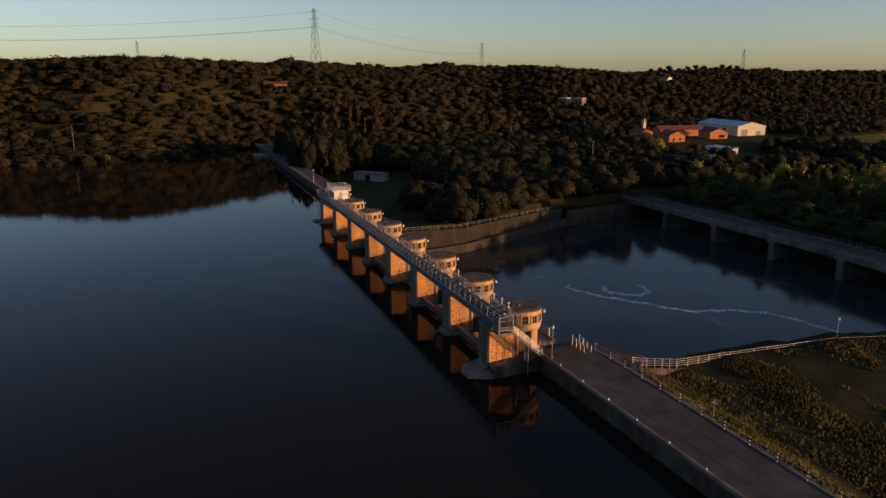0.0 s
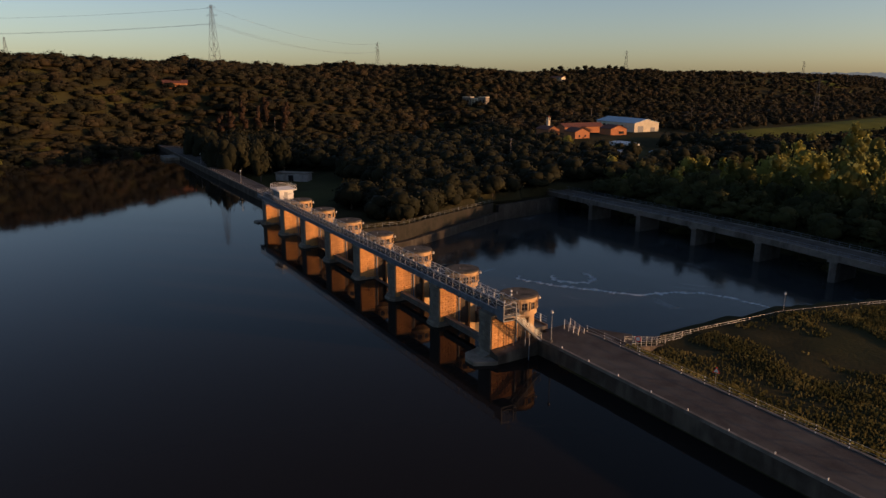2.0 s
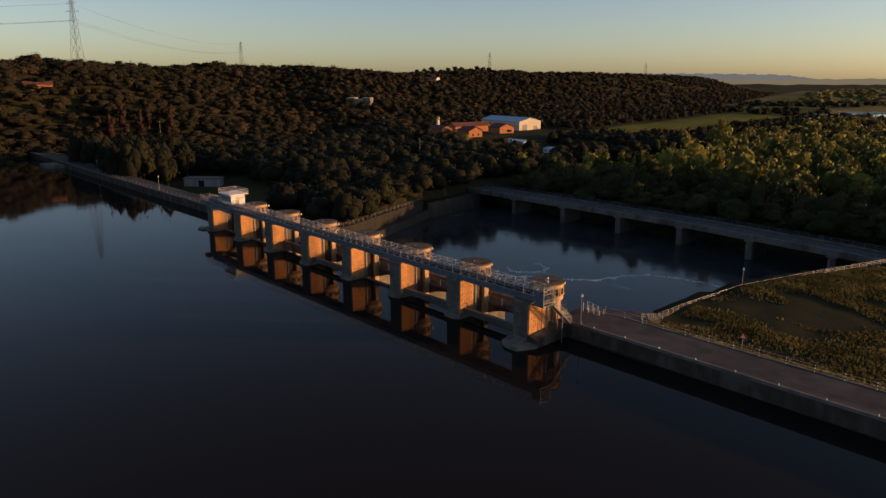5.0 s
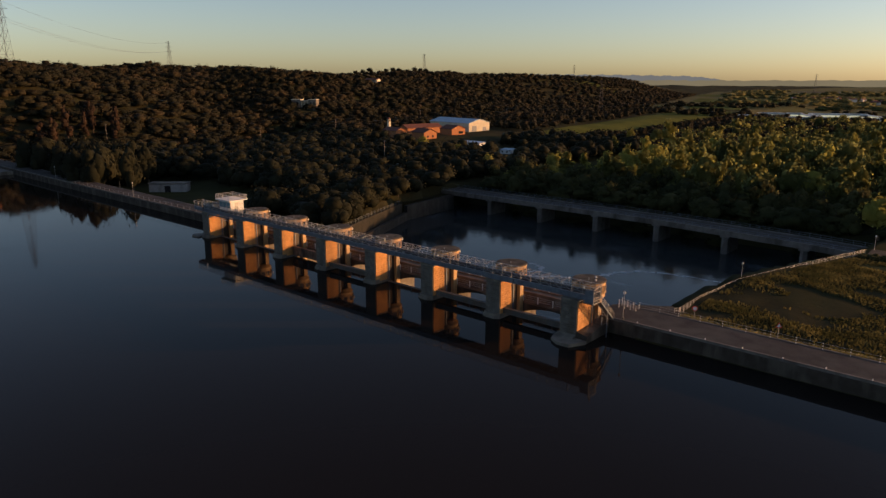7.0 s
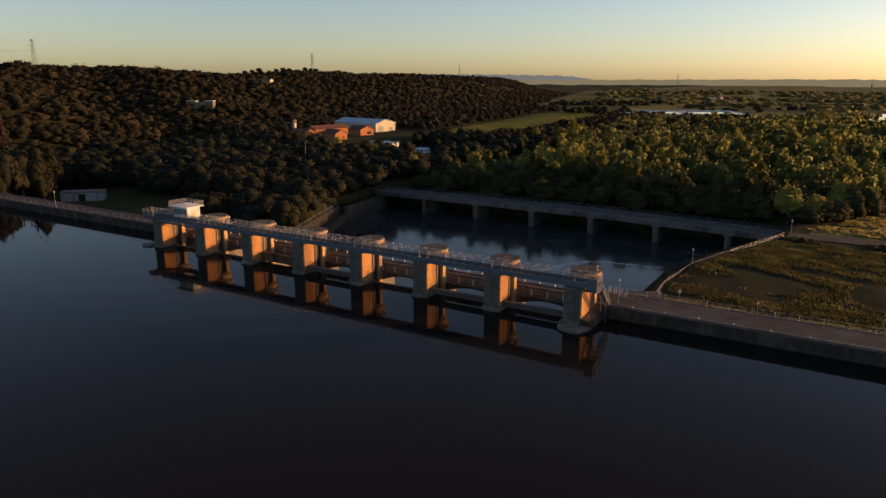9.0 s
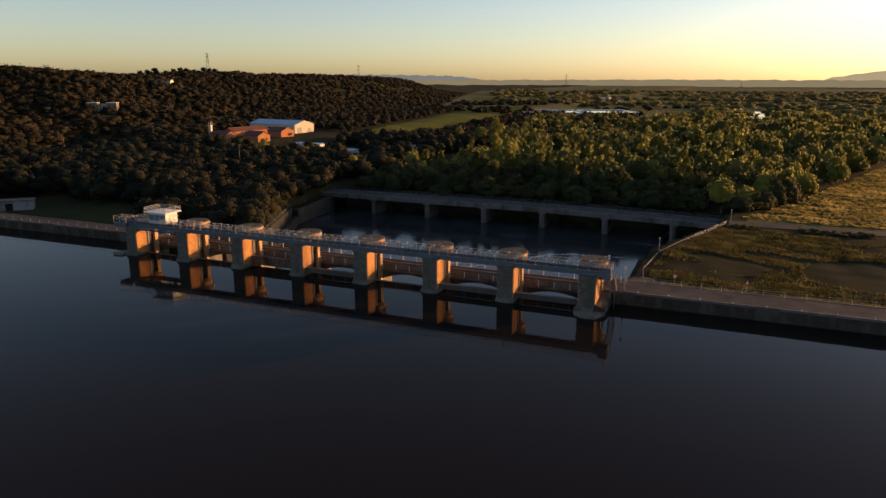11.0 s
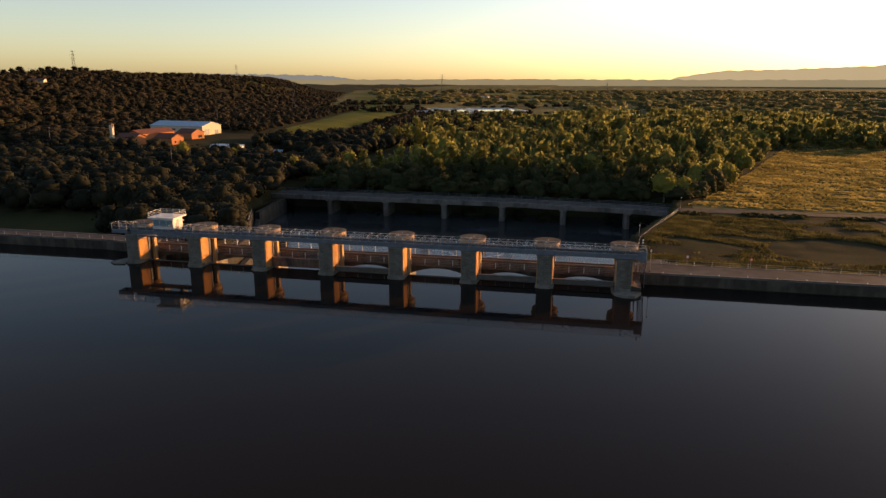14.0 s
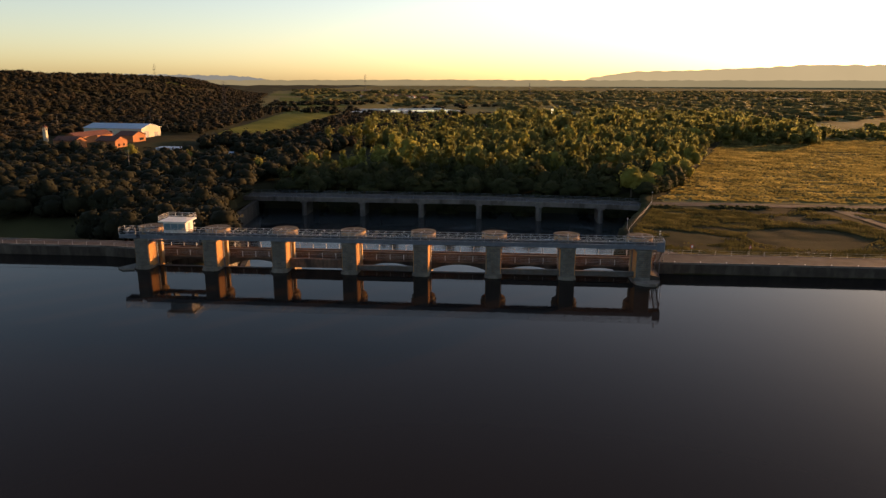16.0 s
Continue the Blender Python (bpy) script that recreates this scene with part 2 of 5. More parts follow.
# ---- building helpers ----
class Shape:
    """Vertices and faces of one mesh."""

    def __init__(self):
        self.v, self.f = [], []

    def add(self, verts, faces):
        k = len(self.v)
        self.v += [tuple(p) for p in verts]
        self.f += [tuple(i + k for i in f) for f in faces]
        return self

    def box(self, x0, x1, y0, y1, z0, z1):
        return self.add([(x, y, z) for z in (z0, z1) for x, y in ((x0, y0), (x1, y0), (x1, y1), (x0, y1))],
                        [(3, 2, 1, 0), (4, 5, 6, 7), (0, 1, 5, 4), (1, 2, 6, 5), (2, 3, 7, 6), (3, 0, 4, 7)])

    def prism(self, outline, z0, z1):
        """An upright prism over an outline that runs anticlockwise."""
        n = len(outline)
        return self.add([(x, y, z0) for x, y in outline] + [(x, y, z1) for x, y in outline],
                        [tuple(range(n))[::-1], tuple(range(n, 2 * n))] + [(i, (i + 1) % n, (i + 1) % n + n, i + n) for i in range(n)])

    def bar(self, a, b, r, sides=5, r1=None):
        a, b = Vector(a), Vector(b)
        d = (b - a).normalized()
        u = d.orthogonal().normalized()
        w = d.cross(u)
        ring = [(math.cos(2 * math.pi * k / sides), math.sin(2 * math.pi * k / sides)) for k in range(sides)]
        r1 = r if r1 is None else r1
        vs = [a + (u * c + w * s) * r for c, s in ring] + [b + (u * c + w * s) * r1 for c, s in ring]
        return self.add(vs, [tuple(range(sides))[::-1], tuple(range(sides, 2 * sides))] + [(i, (i + 1) % sides, (i + 1) % sides + sides, i + sides) for i in range(sides)])

    def beam(self, a, b, w, h):
        """A bar of w x h between two points, upright."""
        a, b = Vector(a), Vector(b)
        d = (b - a).normalized()
        s = d.cross(Vector((0, 0, 1)))
        s = (s.normalized() if s.length > 1e-4 else Vector((1, 0, 0))) * w / 2
        t = s.cross(d).normalized() * h / 2
        return self.add([p + i * s + j * t for p in (a, b) for i, j in ((-1, -1), (1, -1), (1, 1), (-1, 1))],
                        [(3, 2, 1, 0), (4, 5, 6, 7), (0, 1, 5, 4), (1, 2, 6, 5), (2, 3, 7, 6), (3, 0, 4, 7)])

    def ball(self, c, r, n=8, m=5):
        vs, fs = [(c[0], c[1], c[2] - r)], []
        for j in range(1, m):
            a = -math.pi / 2 + math.pi * j / m
            vs += [(c[0] + r * math.cos(a) * math.cos(2 * math.pi * i / n), c[1] + r * math.cos(a) * math.sin(2 * math.pi * i / n), c[2] + r * math.sin(a)) for i in range(n)]
        vs.append((c[0], c[1], c[2] + r))
        top = len(vs) - 1
        for i in range(n):
            k = (i + 1) % n
            fs += [(0, 1 + k, 1 + i), (top, 1 + (m - 2) * n + i, 1 + (m - 2) * n + k)]
            fs += [(1 + j * n + i, 1 + j * n + k, 1 + (j + 1) * n + k, 1 + (j + 1) * n + i) for j in range(m - 2)]
        return self.add(vs, fs)

    def mesh(self, name, mat, smooth=False):
        me = bpy.data.meshes.new(name)
        me.from_pydata(self.v, [], self.f)
        me.materials.append(mat)
        if smooth:
            me.polygons.foreach_set("use_smooth", [True] * len(me.polygons))
        me.update()
        return me


def part(name, shape, mat, parent=None, label="", at=None, smooth=False):
    """One mesh object, as a part of its parent where there is one."""
    data = shape if isinstance(shape, bpy.types.Mesh) else shape.mesh(name, mat, smooth)
    ob = new(name, data)
    ob.parent = parent
    if at is not None:
        ob.matrix_basis = at if isinstance(at, Matrix) else Matrix.Translation(at)
    return tagged(ob, label)


def thing(name, label, category, group="", kind="", at=(0, 0, 0)):
    ob = new(name)
    ob.matrix_basis = at if isinstance(at, Matrix) else Matrix.Translation(at)
    return tagged(ob, label, category, group, kind)


def structure(name, shape, mat, label, category, smooth=False):
    return tagged(part(name, shape, mat, smooth=smooth), label, category, kind="structure")


def circle(cx, cy, r, n=24, a0=0.0, a1=360.0):
    full = a1 - a0 >= 360
    return [(cx + r * math.cos(radians(a0 + (a1 - a0) * k / (n if full else n - 1))), cy + r * math.sin(radians(a0 + (a1 - a0) * k / (n if full else n - 1)))) for k in range(n)]


# ---- terrain ----
PITCH, PIERS = 15.0, 8
DOWN = -9.8                                    # level of the river below the dam
FOOT_Y = (-900, -300, -110, -70, -35, 5, 60, 150, 250, 330, 620, 1000, 1600, 2200)
FOOT_X = (-190, -175, -164, -152, -172, -200, -185, -190, -195, -212, -225, -330, -520, -700)


def smooth01(t):
    t = np.clip(t, 0, 1)
    return t * t * (3 - 2 * t)


def waves(x, y, size, seed):
    """Smooth unevenness from a few crossed sines, about -1 to 1."""
    rng = np.random.RandomState(seed)
    out = 0
    for k in range(6):
        a, ph, s = rng.uniform(0, 6.283), rng.uniform(0, 6.283), size * rng.uniform(0.6, 1.6)
        out = out + np.sin((x * np.cos(a) + y * np.sin(a)) * 6.283 / s + ph)
    return out / 3.2


def left_wall_x(y):
    return np.interp(y, (14, 39, 84, 109, 135), (14.0, 8.5, -12.5, -15.0, -18.0))


def fence_x(y):
    return np.interp(y, (14, 17, 26, 39, 56, 97, 135), (115.0, 114.5, 111.5, 110.0, 111.8, 126.0, 132.0))


def forest_edge_x(y):
    return np.interp(y, (110, 149, 310, 400), (130, 148, 207, 240))


def ground_z(x, y):
    x, y = np.asarray(x, float), np.asarray(y, float)
    s = np.interp(y, FOOT_Y, FOOT_X) - x
    z = -1.2 + 0.5 * waves(x, y, 90, 3) + 0.07 * waves(x, y, 13, 4)
    # the bank between the dam road and the bridge: a short slope, then a hollow
    z = z - 0.9 * np.exp(-((y - 42) / 22) ** 2) * smooth01((x - 95) / 10) * smooth01((190 - x) / 70) + 0.08 * waves(x, y, 7, 14) * smooth01((x - 100) / 10) * smooth01((330 - x) / 90)
    z = z + 3.2 * smooth01((24 - y) / 9) * smooth01((x - 95) / 8)
    # low ground beside the dam road on the other bank, rising towards the houses
    z = z - 2.0 * smooth01((70 - y) / 25) * smooth01((10 - x) / 15) + 4.5 * smooth01((y - 165) / 70) * smooth01((-95 - x) / 40)
    # the wood's floor behind the bridge lies low
    z = z - 2.2 * smooth01((160 - y) / 30) * smooth01((y - 118) / 4) * smooth01((x + 25) / 10) * smooth01((128 - x) / 12)
    # the hill
    along = np.interp(y, (-900, -200, -80, 0, 70, 130, 250, 500, 800, 1100, 1700, 2300), (34, 48, 50, 49, 51, 48.5, 41.5, 37.5, 37.5, 39.5, 37, 0))
    run = np.interp(y, (-300, -110, -30, 15, 40, 75, 150, 400), (185, 162, 150, 160, 185, 195, 215, 230))
    hill = along * smooth01(s / run) ** 1.2 + 4.0 * waves(x, y, 260, 7) * smooth01(s / 120) + 1.2 * waves(x, y, 60, 8) * smooth01(s / 40)
    hill = hill - 10 * np.exp(-((y - 180 - 0.25 * s) / 45) ** 2) * smooth01(s / 60) * smooth01((330 - s) / 200)
    z = z + np.where(s > 0, hill, 0)
    # the plain rises gently towards the horizon
    far = np.hypot(x, y)
    z = z + 4 * smooth01((far - 2600) / 1400)
    # a bend of the river out on the plain
    z = z - 3.5 * np.exp(-((x - 148 - 0.03 * (y - 700)) / 12) ** 4) * smooth01((y - 610) / 30) * smooth01((990 - y) / 40)
    # the reservoir bed
    shore = np.where(x < 40, np.minimum(7.5 - y, x - np.interp(y, FOOT_Y, FOOT_X)), 5.0 - y)
    z = np.where(shore > -4, np.minimum(z, -4.0 * smooth01((shore + 4) / 12) + (1 - smooth01((shore + 4) / 6)) * z), z)
    # the river below the dam
    inside = np.minimum(np.minimum(x - left_wall_x(y) + 4.0, fence_x(y) - 3.0 - x), np.minimum(y - 6, 125.5 - y))
    z = np.where(inside > 0, np.minimum(z, DOWN - 2.5), z)
    return z


def graded(points, steps):
    out = [points[0]]
    for a, b, st in zip(points, points[1:], steps):
        n = max(1, round((b - a) / st))
        out += [a + (b - a) * k / n for k in range(1, n + 1)]
    return np.array(out)


gx = graded((-4500, -1500, -700, -260, -30, 30, 100, 175, 320, 1000, 4500), (150, 40, 12, 6, 3, 6, 1.6, 5, 25, 120))
gy = graded((-4500, -700, -150, 0, 20, 110, 160, 420, 1000, 2400, 4600), (300, 25, 10, 2.5, 1.8, 3, 6, 14, 50, 100))
GX, GY = np.meshgrid(gx, gy)
GZ = ground_z(GX, GY)
nx, ny = len(gx), len(gy)
gi = np.arange(nx * ny).reshape(ny, nx)
me = bpy.data.meshes.new("ground")
me.from_pydata(np.stack([GX, GY, GZ], -1).reshape(-1, 3).tolist(), [], np.stack([gi[:-1, :-1], gi[:-1, 1:], gi[1:, 1:], gi[1:, :-1]], -1).reshape(-1, 4).tolist())
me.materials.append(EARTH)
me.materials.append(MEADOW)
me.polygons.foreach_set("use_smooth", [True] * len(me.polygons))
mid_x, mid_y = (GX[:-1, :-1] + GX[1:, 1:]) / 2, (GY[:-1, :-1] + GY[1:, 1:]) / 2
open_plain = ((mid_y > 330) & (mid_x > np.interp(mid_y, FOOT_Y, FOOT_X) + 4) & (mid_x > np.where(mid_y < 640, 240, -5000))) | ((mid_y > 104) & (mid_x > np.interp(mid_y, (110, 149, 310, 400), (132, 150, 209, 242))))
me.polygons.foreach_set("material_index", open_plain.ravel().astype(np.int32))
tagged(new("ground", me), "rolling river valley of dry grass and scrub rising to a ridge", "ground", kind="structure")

structure("water_reservoir", Shape().add([(-1200, -2500, 0), (1800, -2500, 0), (1800, 8, 0), (107, 8, 0), (107, 2.41, 0), (0, 2.41, 0), (0, 9.5, 0), (-1200, 9.5, 0)], [tuple(range(8))]),
          WATER, "dark still reservoir water mirroring sky and piers", "water")
structure("water_river", Shape().add([(-30, 8, DOWN), (135, 8, DOWN), (140, 150, DOWN), (-30, 150, DOWN)], [(0, 1, 2, 3)]),
          POOL, "dark river pool with pale foam swirls below the dam", "water")


def foam_ribbon(pts, width, seed):
    """A frayed line of foam afloat on the river: a smooth curve through pts, its width uneven, broken by gaps."""
    rg = np.random.RandomState(seed)
    pts = np.array(pts, float)
    t = np.linspace(0, len(pts) - 1, 40 * len(pts))
    k = np.clip(t.astype(int), 0, len(pts) - 2)
    u = (t - k)[:, None]
    p0, p1, p2, p3 = pts[np.maximum(k - 1, 0)], pts[k], pts[k + 1], pts[np.minimum(k + 2, len(pts) - 1)]
    c = 0.5 * (2 * p1 + (p2 - p0) * u + (2 * p0 - 5 * p1 + 4 * p2 - p3) * u ** 2 + (3 * p1 - p0 - 3 * p2 + p3) * u ** 3)
    d = np.gradient(c, axis=0)
    nrm = np.stack([-d[:, 1], d[:, 0]], -1) / np.linalg.norm(d, axis=1)[:, None]
    w = width * (0.35 + 0.65 * np.abs(np.sin(t * 5.3 + seed) * np.sin(t * 13.1))) * rg.uniform(0.4, 1.3, len(t)) * np.sin(np.pi * np.clip((t + 0.05) / (len(pts) - 0.9), 0, 1)) ** 0.4
    c = c + nrm * (0.25 * np.sin(t * 9 + seed))[:, None]
    a, b = c + nrm * w[:, None], c - nrm * w[:, None]
    m = len(t)
    v = [(x, y, DOWN + 0.02) for x, y in a] + [(x, y, DOWN + 0.02) for x, y in b]
    f = [(i, i + m, i + m + 1, i + 1) for i in range(m - 1) if rg.rand() > 0.1]
    tagged(part("foam", Shape().add(v, f), FOAM), "pale frayed line of foam on the river", "foam", kind="stuff")


foam_ribbon([(47, 49), (49.2, 47), (54, 49), (58.4, 51), (65.7, 56.6), (73.2, 62.1), (76, 70), (81.3, 76.7), (90.5, 79.4), (100, 80)], 1.2, 3)
foam_ribbon([(51, 56), (54, 54), (57, 55), (60, 59), (58, 63), (53, 64)], 1.3, 8)


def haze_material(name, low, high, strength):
    """Distant hills: haze and low sun painted as a glowing plain colour, faintly uneven."""
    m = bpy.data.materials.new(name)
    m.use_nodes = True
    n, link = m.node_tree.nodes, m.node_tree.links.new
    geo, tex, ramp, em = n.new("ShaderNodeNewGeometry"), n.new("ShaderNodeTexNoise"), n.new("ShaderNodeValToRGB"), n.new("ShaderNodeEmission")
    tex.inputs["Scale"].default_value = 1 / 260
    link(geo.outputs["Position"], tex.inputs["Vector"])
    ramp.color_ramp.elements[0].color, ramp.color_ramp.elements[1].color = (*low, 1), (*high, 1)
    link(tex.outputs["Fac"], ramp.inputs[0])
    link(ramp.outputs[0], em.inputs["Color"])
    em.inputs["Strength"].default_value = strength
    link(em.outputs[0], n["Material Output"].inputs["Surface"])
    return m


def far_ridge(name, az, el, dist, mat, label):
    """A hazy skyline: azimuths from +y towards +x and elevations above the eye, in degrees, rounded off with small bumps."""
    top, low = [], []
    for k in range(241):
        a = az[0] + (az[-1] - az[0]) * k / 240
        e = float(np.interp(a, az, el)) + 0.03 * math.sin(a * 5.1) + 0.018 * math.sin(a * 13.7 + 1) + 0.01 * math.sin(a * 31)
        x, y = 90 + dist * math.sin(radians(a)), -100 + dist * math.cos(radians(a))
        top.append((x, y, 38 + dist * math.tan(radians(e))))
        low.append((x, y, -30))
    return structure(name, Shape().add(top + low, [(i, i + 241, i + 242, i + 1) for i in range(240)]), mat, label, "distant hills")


# glowing strips stand in for haze over far hills and plain
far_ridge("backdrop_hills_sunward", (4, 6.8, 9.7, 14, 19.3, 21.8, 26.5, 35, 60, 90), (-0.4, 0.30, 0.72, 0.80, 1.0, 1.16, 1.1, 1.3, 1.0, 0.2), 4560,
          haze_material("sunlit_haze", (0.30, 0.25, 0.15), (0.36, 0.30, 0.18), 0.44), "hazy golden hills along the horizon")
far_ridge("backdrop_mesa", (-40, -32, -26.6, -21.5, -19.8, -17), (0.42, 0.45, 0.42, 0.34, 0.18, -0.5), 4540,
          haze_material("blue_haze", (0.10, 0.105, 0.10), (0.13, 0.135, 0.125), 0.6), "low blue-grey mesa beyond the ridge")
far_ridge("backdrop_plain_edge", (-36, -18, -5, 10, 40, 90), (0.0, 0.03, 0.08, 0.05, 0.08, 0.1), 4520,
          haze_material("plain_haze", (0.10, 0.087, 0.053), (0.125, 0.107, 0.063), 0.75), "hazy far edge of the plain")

# ---- the dam: piers ----
def pier_outline(w, y0, y1, c):
    return [(-w + c, y0), (w - c, y0), (w, y0 + c), (w, y1), (-w, y1), (-w, y0 + c)]


def block_mesh(lx, ly, lz, bevel=0.025, mat=STONE):
    """A dressed stone: a box from the wall plane, its outer face slightly smaller than its back."""
    s = Shape()
    b = bevel
    s.add([(0, 0, 0), (lx, 0, 0), (lx, 0, lz), (0, 0, lz), (b, -ly + b, b), (lx - b, -ly + b, b), (lx - b, -ly + b, lz - b), (b, -ly + b, lz - b), (2 * b, -ly, 2 * b), (lx - 2 * b, -ly, 2 * b), (lx - 2 * b, -ly, lz - 2 * b), (2 * b, -ly, lz - 2 * b)],
          [(0, 1, 5, 4), (1, 2, 6, 5), (2, 3, 7, 6), (3, 0, 4, 7), (4, 5, 9, 8), (5, 6, 10, 9), (6, 7, 11, 10), (7, 4, 8, 11), (8, 9, 10, 11)])
    return s.mesh("stone_block", mat)


COURSE = 0.415
BLOCKS = {}


def block(length, mat):
    """A dressed stone of one course and the given length, shared by all that are alike."""
    key = (round(length, 2), mat.name)
    if key not in BLOCKS:
        BLOCKS[key] = block_mesh(key[0] - 0.016, 0.07, COURSE - 0.016, 0.012, mat)
    return BLOCKS[key]


def course(a, b, r, long=0.98):
    """Start and length of each stone in course r between a and b, with broken joints."""
    cuts = [a]
    x = a + (long * 0.5 if r % 2 else long)
    while x < b - 0.3:
        cuts.append(x)
        x += long
    return [(p, q - p) for p, q in zip(cuts, cuts[1:] + [b])]


def make_pier(front=-0.45, low=-0.04, label="tall ochre masonry dam pier with a dark gate slot"):
    """One pier at x = 0: masonry shaft with a gate slot, narrower column behind it and a low footing."""
    p = thing("dam_pier", label, "dam pier", "piers of the dam")
    part("shaft", Shape().prism(pier_outline(1.49, front + 0.06, 3.45, 0.1), -6, 6.2), MORTAR, p)
    # slot core coloured dark, recess shade painted in
    part("slot_core", Shape().box(-0.9, 0.9, 3.45, 5.3, -8, 6.0), DAMPSHADE, p)
    part("rear_column", Shape().box(-1.55, 1.55, 5.3, 6.25, -12, 6.0), PLASTER, p)
    part("lower_pier", Shape().box(-1.5, 1.5, 6.25, 10.5, -12, 1.3), CONCRETE, p)
    part("cap", Shape().prism(pier_outline(1.62, front - 0.08, 3.5, 0.15), 6.2, 6.5), CONCRETE, p)
    if low < 0:
        part("footing", Shape().prism([(-1.78, front - 0.3), (-1.0, front - 0.85), (1.0, front - 0.85), (1.78, front - 0.3), (1.78, 3.4), (-1.78, 3.4)], -3, 0.35).prism([(-1.66, front - 0.1), (-0.9, front - 0.6), (0.9, front - 0.6), (1.66, front - 0.1), (1.66, 0.6), (-1.66, 0.6)], 0.35, 0.75), CONCRETE, p, "low concrete footing at the waterline")
    for x in (-1.72, 1.62):
        part("gate_guide", Shape().box(x, x + 0.1, 2.95, 3.2, -1.0, 6.2), STEEL, p)
    for r in range(15):
        z = -0.04 + COURSE * r
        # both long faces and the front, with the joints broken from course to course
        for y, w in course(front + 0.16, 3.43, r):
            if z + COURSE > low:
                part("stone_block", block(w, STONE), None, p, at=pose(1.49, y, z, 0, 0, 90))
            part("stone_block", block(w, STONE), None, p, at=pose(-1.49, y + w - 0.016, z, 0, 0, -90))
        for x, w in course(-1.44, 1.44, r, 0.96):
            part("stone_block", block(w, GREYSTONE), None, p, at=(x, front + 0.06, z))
    return p


def make_kiosk():
    """A round gatehouse on a pier, centred on its own axis, floor at z = 0."""
    k = thing("gatehouse", "round ochre gatehouse with a flat dark roof and small windows", "gatehouse", "gatehouses on the piers")
    R = 2.52
    part("wall", Shape().prism(circle(0, 0, R, 36), 0.0, 2.46), PLASTER, k)
    part("corbel", Shape().add([(x, y, -0.55) for x, y in circle(0, 0, 1.8, 36)] + [(x, y, 0.0) for x, y in circle(0, 0, R, 36)],
                               [(i, (i + 1) % 36, (i + 1) % 36 + 36, i + 36) for i in range(36)] + [tuple(range(36))[::-1]]), PLASTER, k)
    part("plinth_band", Shape().prism(circle(0, 0, R + 0.04, 36), 0.02, 0.16), PLASTER, k)
    part("cornice", Shape().prism(circle(0, 0, R + 0.09, 36), 2.24, 2.46), PLASTER, k, "pale moulded cornice under the roof")
    part("roof", Shape().prism(circle(0, 0, R + 0.2, 36), 2.46, 2.6).prism(circle(0, 0, R - 0.05, 36), 2.6, 2.66), ROOFING, k, "flat dark felted roof slab")
    for a in (-49, -19, 11, 41, 84, 128, 172, 216):
        w = part("window", Shape().box(R - 0.08, R + 0.02, -0.40, 0.40, 0.85, 1.85), GLASS, k, "dark window pane", at=pose(0, 0, 0, 0, 0, a))
        fr = Shape().box(R - 0.1, R + 0.1, -0.52, -0.40, 0.75, 1.97).box(R - 0.1, R + 0.1, 0.40, 0.52, 0.75, 1.97).box(R - 0.1, R + 0.1, -0.4, 0.4, 1.85, 1.97).box(R - 0.1, R + 0.16, -0.58, 0.58, 0.7, 0.85)
        part("frame", fr, PLASTER, w)
        part("glazing_bar", Shape().box(R - 0.05, R + 0.05, -0.03, 0.03, 0.85, 1.85).box(R - 0.05, R + 0.05, -0.4, 0.4, 1.32, 1.38), CONCRETE, w)
    lamp = part("wall_lamp", Shape().bar((R, 0, 1.75), (R + 0.4, 0, 1.85), 0.03), GALV, k, at=pose(0, 0, 0, 0, 0, 66))
    part("globe", Shape().ball((R + 0.45, 0, 1.8), 0.2), WHITE, lamp, "white globe")
    part("shade", Shape().prism(circle(R + 0.45, 0, 0.13, 8), 1.97, 2.12), GALV, lamp)
    part("vent", Shape().bar((0.3, -0.6, 2.6), (0.3, -0.6, 2.95), 0.07, 8), GALV, k)
    return k


pier = make_pier()
kiosk = make_kiosk()
for i in range(1, PIERS):
    if i < PIERS - 1:
        copy_thing(pier, pose(PITCH * i, 0, 0))
    copy_thing(kiosk, pose(PITCH * i, 4.65, 5.78))
kiosk.matrix_basis = pose(0, 4.65, 5.78)
make_pier(-1.1, 1.5, "deep ochre masonry end pier beside the stairs").matrix_basis = pose(PITCH * 7, 0, 0)
tagged(part("footing_slab", Shape().prism([(-5.2, -1.2), (-3.6, -2.4), (-1.2, -1.9), (-1.85, -0.8), (-1.85, 3.3), (-3.0, 3.3)], -3, 0.3), CONCRETE), "low concrete slab beside the last pier at the waterline", "footing slab")
toe = Shape().prism([(102.8, -1.3), (103.4, -3.2), (104.9, -4.2), (107.0, -4.2), (108.3, -1.6), (108.3, -1.1), (103.2, -1.1), (103.2, 3.0), (102.8, 3.0)], -3, 0.5)
toe.add([(103.2, -1.12, 0.5), (106.4, -1.12, 0.5), (106.4, -1.12, 0.95), (103.2, -1.12, 0.95), (103.4, -2.0, 0.5), (106.2, -2.0, 0.5)], [(3, 2, 5, 4), (4, 0, 3), (5, 2, 1)])
tagged(part("footing_slab", toe, CONCRETE), "pale concrete cutwater slab round the first pier", "footing slab")
ramp = Shape().add([(106.4, -1.1, -3), (108.3, -1.1, -3), (108.3, 5.7, -3), (106.4, 5.7, -3), (106.4, -1.1, 1.55), (108.3, -1.1, 1.15), (108.3, 5.7, 2.05), (106.4, 5.7, 2.08)],
                   [(3, 2, 1, 0), (4, 5, 6, 7), (0, 1, 5, 4), (1, 2, 6, 5), (2, 3, 7, 6), (3, 0, 4, 7)])
